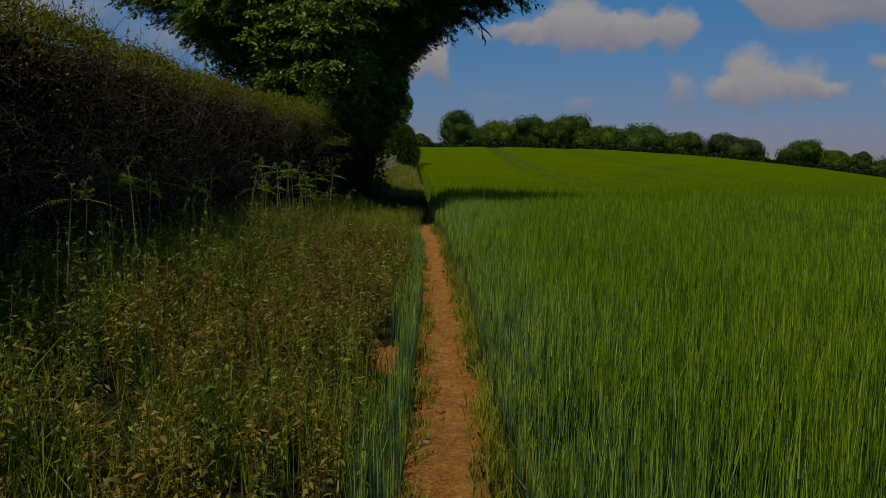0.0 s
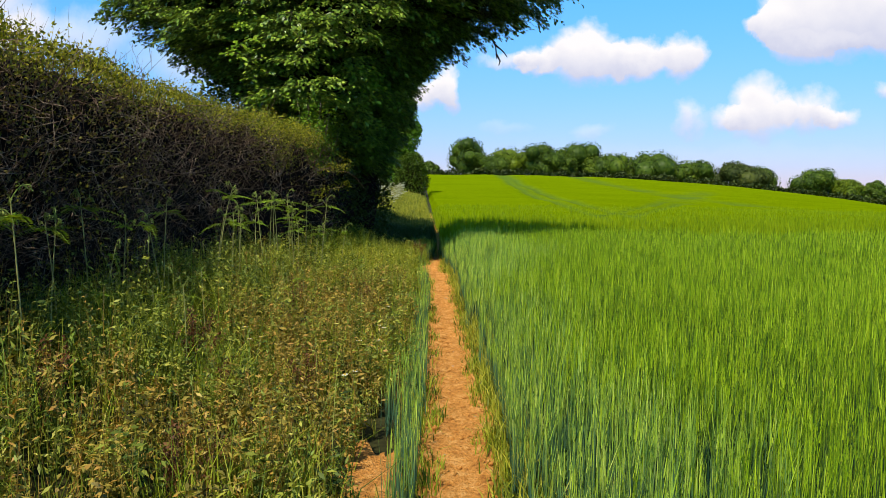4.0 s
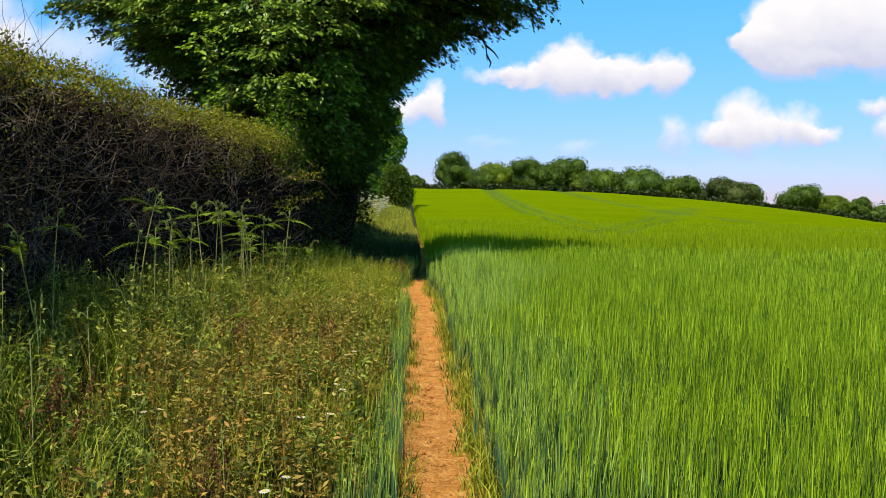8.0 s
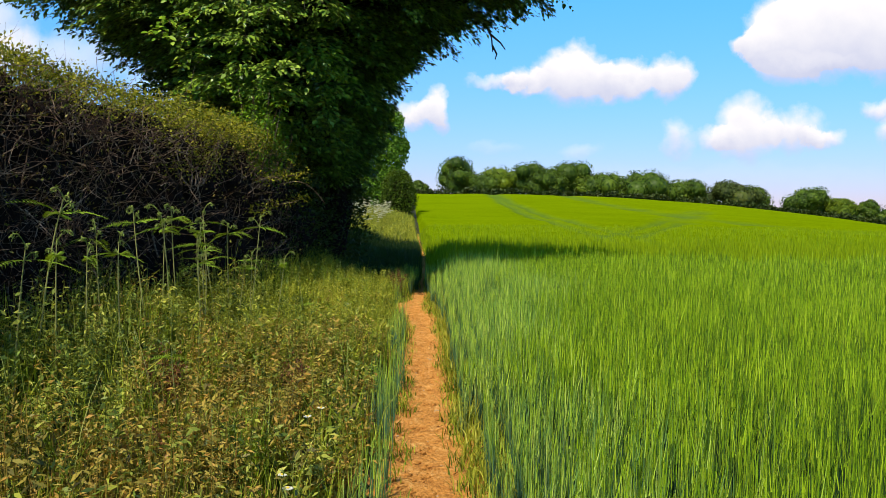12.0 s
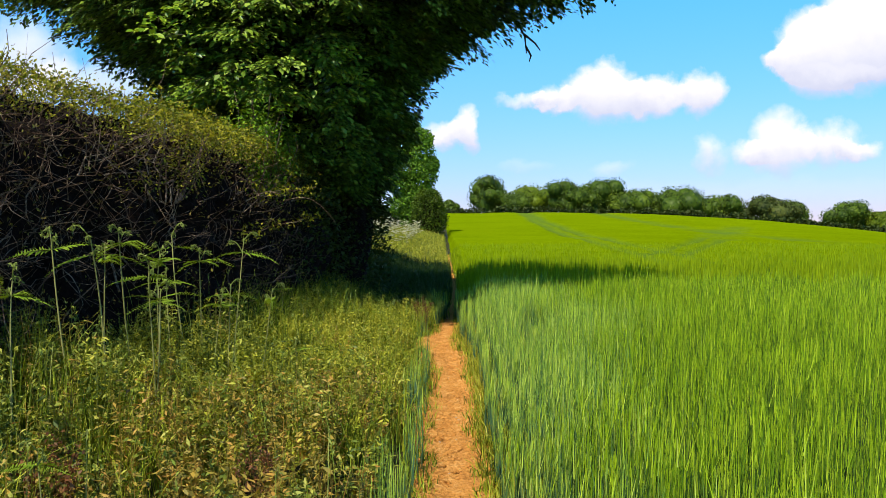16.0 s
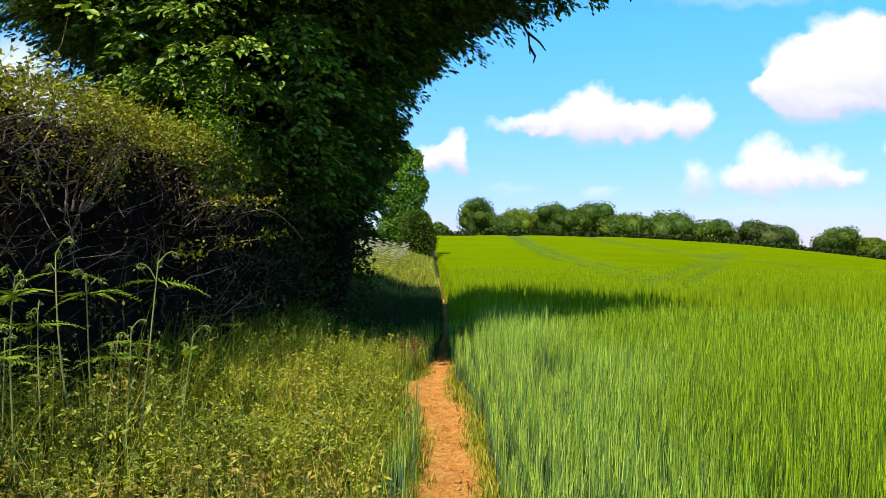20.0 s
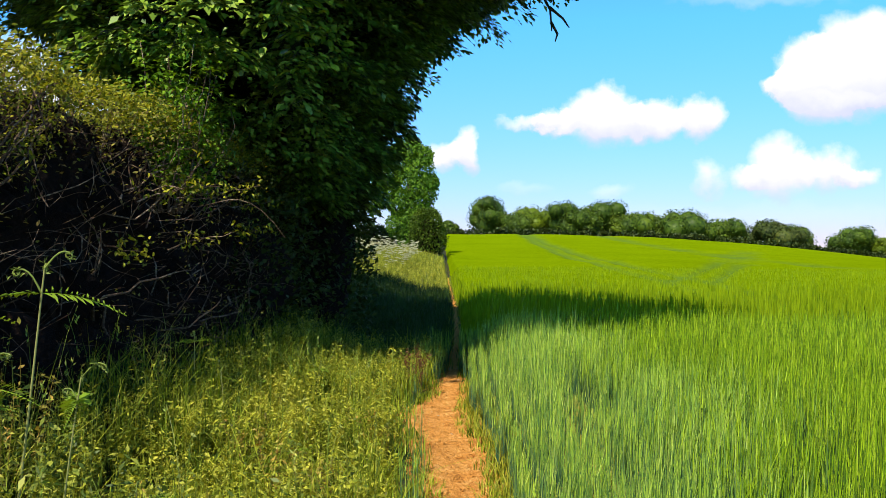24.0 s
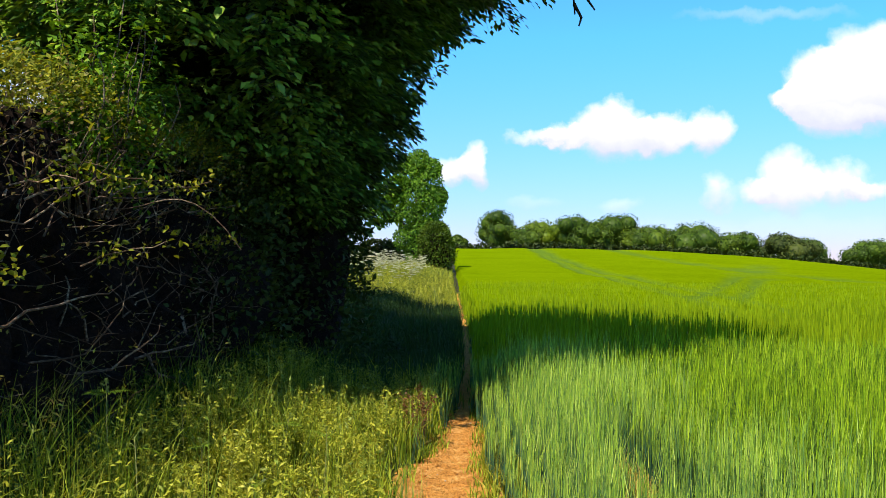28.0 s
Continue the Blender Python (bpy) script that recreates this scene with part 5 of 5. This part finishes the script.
LUMPS = np.array([(0.5, 0, 1.2, 1.3), (0.6, 0, 2.8, 1.4), (0.9, 0.2, 4.4, 1.6), (1.5, 0, 5.8, 1.5), (0.4, 0, 6.6, 1.7), (1.2, 0.1, 7.8, 1.5), (-0.4, 0.2, 8.6, 1.4), (1.5, 0.1, 9.2, 1.0), (0.4, 0, 9.9, 1.1), (-0.9, 0, 9.6, 0.8), (2.3, 0, 6.6, 0.8), (-0.6, 0, 4.6, 1.3), (-0.8, 0, 2.4, 1.2), (1.6, 0, 3.2, 1.2)])
n = 24000
k = R.integers(0, len(LUMPS), n)
d = unit(R.normal(0, 1, (n, 3)))
P = LUMPS[k, :3] + d * (LUMPS[k, 3] * R.uniform(0.7, 1.12, n))[:, None]
L = 0.24 * R.uniform(0.6, 1.3, n)
quads("crown", *leaves(P, np.cross(d, R.normal(0, 1, (n, 3))) + 0.5 * d, L, L * 0.7, 0.1, unit(d + R.normal(0, 0.5, (n, 3))), True), M_IVY, ivy_tree)
n = 4000
cen = np.array([(-2.0, 0.2, 5.4), (-3.0, 0.5, 6.4), (-1.6, 0, 7.4), (-3.4, 0.4, 4.9)])[R.integers(0, 4, n)]
d = unit(R.normal(0, 1, (n, 3)))
L = 0.30 * R.uniform(0.6, 1.3, n)
quads("side_crown", *leaves(cen + d * R.uniform(0.7, 1.35, (n, 1)), d + R.normal(0, 0.6, (n, 3)), L, L * 0.7), M_IVY, ivy_tree)
shrub("bush", -3.4, 96, float(land(-3.4, 96)), 1.7, 1.7, 4.2, 6000, 0.22, M_FARTREE, "round clipped dark green bush at the field's corner")
shrub("bush", -9.5, 104, float(land(-9.5, 104)), 2.2, 2.2, 2.4, 3500, 0.25, M_SHRUB, "low dark bush behind the ivy-clad tree")


# cow parsley in flower before them
R = np.random.default_rng(18)
def cow_parsley(h):
    ob = tagged(new("cow_parsley"), "cow parsley in flower with flat white umbels", "plant", "cow parsley on the verge")
    C, r = limb((0, 0, 0), (R.normal(0, 0.06), R.normal(0, 0.06), h), 0.007, 0.003, 6, 0.1)
    parts = [tubes(C[None], r[None], 4)]
    heads = []
    for i in range(5):
        b = C[2 + i % 4]
        e = b + np.array([R.normal(0, 0.16), R.normal(0, 0.16), R.uniform(0.15, 0.35)])
        parts.append(tubes(np.stack([b, (b + e) / 2 + (0, 0, 0.02), e])[None], np.array([[0.003, 0.002, 0.002]]), 3))
        m = 26
        rr, aa = 0.12 * np.sqrt(R.uniform(0, 1, m)), R.uniform(0, 2 * np.pi, m)
        heads.append(np.stack([e[0] + rr * np.cos(aa), e[1] + rr * np.sin(aa), e[2] + 0.02 - 1.5 * rr ** 2], 1))
    quads("stalks", *join(parts), M_BRACKEN_STEM, ob)
    for q in heads:
        m = len(q)
        L = R.uniform(0.04, 0.06, m)
        V, F = leaves(q, R.normal(0, 1, (m, 3)) * (1, 1, 0.2), L, L * 0.9, 0.05, np.tile([0.0, 0, 1], (m, 1)), True)
        F[:, 0] = len(V)
        quads("umbel", np.vstack([V, q.mean(0) - (0, 0, 0.03)]), F, M_UMBEL, ob)
    return ob


base = [cow_parsley(1.0) for _ in range(3)]
spots = []
for i in range(110):
    y = R.uniform(50, 82)
    spots.append((R.uniform(-6.4, -3.0) - 0.02 * (y - 60), y))
for i, (x, y) in enumerate(spots):
    m = pose(x, y, float(land(x, y)), 0, 0, R.uniform(0, 360)) @ Matrix.Scale(R.uniform(0.7, 1.1), 4)
    if i < 3:
        base[i].matrix_basis = m
    else:
        copy_thing(base[i % 3], pose(0, 0, 0)).matrix_basis = m

# the lane glimpsed beyond the tree
rx = np.linspace(-90, -9, 40)
RX, RY = np.meshgrid(rx, np.array([174.0, 176, 178, 180]))
lane = tagged(quads("road", *sheet(RX, RY, land(RX, RY) + 0.03), M_ROAD), "grey lane beyond the verge", "road", kind="structure")

# ---- small things by the path ----
R = np.random.default_rng(19)
def ox_eye():
    ob = tagged(new("daisy"), "white daisy with a yellow centre among weeds", "flower", "daisies by the path")
    C = np.array([[0, 0, 0], [0.01, 0, 0.2], [0.0, 0.015, 0.42]], float)
    quads("stalk", *tubes(C[None], np.full((1, 3), 0.0025), 4), M_BRACKEN_STEM, ob)
    a = np.linspace(0, 2 * np.pi, 14, endpoint=False)
    ax = np.stack([np.cos(a), np.sin(a), 0.1 + 0 * a], 1)
    quads("petals", *leaves(np.tile(C[-1], (14, 1)), ax, np.full(14, 0.024), np.full(14, 0.010), 0.05, np.tile([0.0, 0, 1], (14, 1))), M_UMBEL, ob)
    bm = bmesh.new()
    bmesh.ops.create_uvsphere(bm, u_segments=10, v_segments=6, radius=0.008)
    me = bpy.data.meshes.new("centre")
    bm.to_mesh(me)
    me.materials.append(M_YELLOW)
    o = new("centre", me)
    o.parent, o.location, o.scale = ob, C[-1] + (0, 0, 0.002), (1, 1, 0.5)
    return ob


flower = ox_eye()
DAISIES = [(-0.62, 9.9), (-0.58, 10.2), (-0.66, 10.4), (-0.56, 9.5), (-0.7, 9.3), (-1.55, 9.4), (-1.62, 9.46), (-1.58, 9.52), (-0.6, 11.5), (-0.64, 11.8), (-0.62, 8.2), (-0.68, 8.5)]
for i, (x, y) in enumerate(DAISIES):
    m = pose(x, y, float(land(x, y)), R.uniform(-8, 8), R.uniform(-8, 8), R.uniform(0, 360)) @ Matrix.Scale(R.uniform(0.9, 1.15), 4)
    if i == 0:
        flower.matrix_basis = m
    else:
        copy_thing(flower, pose(0, 0, 0)).matrix_basis = m


def dock(h):
    ob = tagged(new("dock_plant"), "dried reddish-brown dock plant in seed beside the path", "plant", "dried docks by the path")
    for i in range(4):
        C, r = limb((0, 0, 0), (R.normal(0, 0.09), R.normal(0, 0.09), h * R.uniform(0.75, 1.0)), 0.005, 0.002, 7, 0.1)
        m = 150
        P = C[R.integers(3, 7, m)] + R.normal(0, 0.018, (m, 3)) + np.stack([np.zeros(m), np.zeros(m), R.uniform(-0.06, 0.04, m)], 1)
        L = R.uniform(0.012, 0.03, m)
        quads("seed_stalk", *join([tubes(C[None], r[None], 5), leaves(P, R.normal(0, 1, (m, 3)), L, L * 0.6, 0.1, None, True)]), M_SEED, ob)
    m = 9
    a = R.uniform(0, 2 * np.pi, m)
    L = R.uniform(0.10, 0.2, m)
    quads("foliage", *leaves(np.tile([0.0, 0, 0.03], (m, 1)), np.stack([np.cos(a), np.sin(a), R.uniform(0.3, 1.2, m)], 1), L, L * 0.3), M_DOCK, ob)
    return ob


docks = dock(0.62)
for i, (x, y, k) in enumerate([(-0.56, 22.4, 1.0), (-0.50, 22.65, 0.8), (-0.95, 8.6, 0.9), (-1.9, 9.0, 1.0), (-2.1, 9.5, 0.9), (-1.5, 8.3, 0.8), (-1.2, 11.2, 0.9), (-0.9, 13.1, 0.9), (-1.75, 12.6, 1.0), (-1.35, 6.6, 0.9), (-2.3, 7.3, 1.0), (-0.85, 16.4, 0.7)]):
    m = pose(x, y, float(land(x, y)) - 0.01, 0, 0, i * 67.0) @ Matrix.Scale(k, 4)
    if i == 0:
        docks.matrix_basis = m
    else:
        copy_thing(docks, pose(0, 0, 0)).matrix_basis = m


n = 5200
y = R.uniform(2.5, 25, n)
x = path_x(y) + R.uniform(-1.05, 1.05, n) * (0.23 + spread(y)) - 0.1 * np.exp(-((y - 20.8) / 1.3) ** 2)
size = R.uniform(0.005, 0.016, n) * np.where(R.uniform(0, 1, n) < 0.12, 2.0, 1)
octa = np.array([(1, 0, 0), (0, 1, 0), (-1, 0, 0), (0, -1, 0), (0, 0, 0.7), (0, 0, -0.5)], float)
V = octa[None] * size[:, None, None] * R.uniform(0.6, 1.4, (n, 6, 1)) + np.stack([x, y, land(x, y) + 0.028], 1)[:, None]
F = (np.arange(n)[:, None, None] * 6 + np.array([(0, 1, 4), (1, 2, 4), (2, 3, 4), (3, 0, 4), (1, 0, 5), (2, 1, 5), (3, 2, 5), (0, 3, 5)])[None]).reshape(-1, 3)
tagged(quads("clay_crumbs", V.reshape(-1, 3), F, M_PATH), "crumbs and clods of dry clay on the path", "soil", kind="stuff")


def stone_mesh(seed):
    bm = bmesh.new()
    bmesh.ops.create_icosphere(bm, subdivisions=2, radius=1)
    for v in bm.verts:
        v.co *= 1 + 0.28 * noise.noise(v.co * 1.3 + Vector((seed * 7.1, 0, 0)))
        v.co.z *= 0.55
    me = bpy.data.meshes.new("stone")
    bm.to_mesh(me)
    me.materials.append(M_STONE)
    return me


stones = [stone_mesh(i) for i in range(5)]
for i in range(40):
    y = R.uniform(3, 26)
    x = float(path_x(y)) + R.normal(0, 0.085)
    s = R.uniform(0.006, 0.016) * (1.7 if i < 6 else 1)
    o = tagged(new("stone", stones[i % 5]), "small pale stone lying on the clay path", "stone", "stones on the path")
    o.matrix_basis = pose(x, y, float(land(x, y)) + 0.028 + 0.2 * s, 0, 0, R.uniform(0, 360)) @ Matrix.Scale(s, 4)
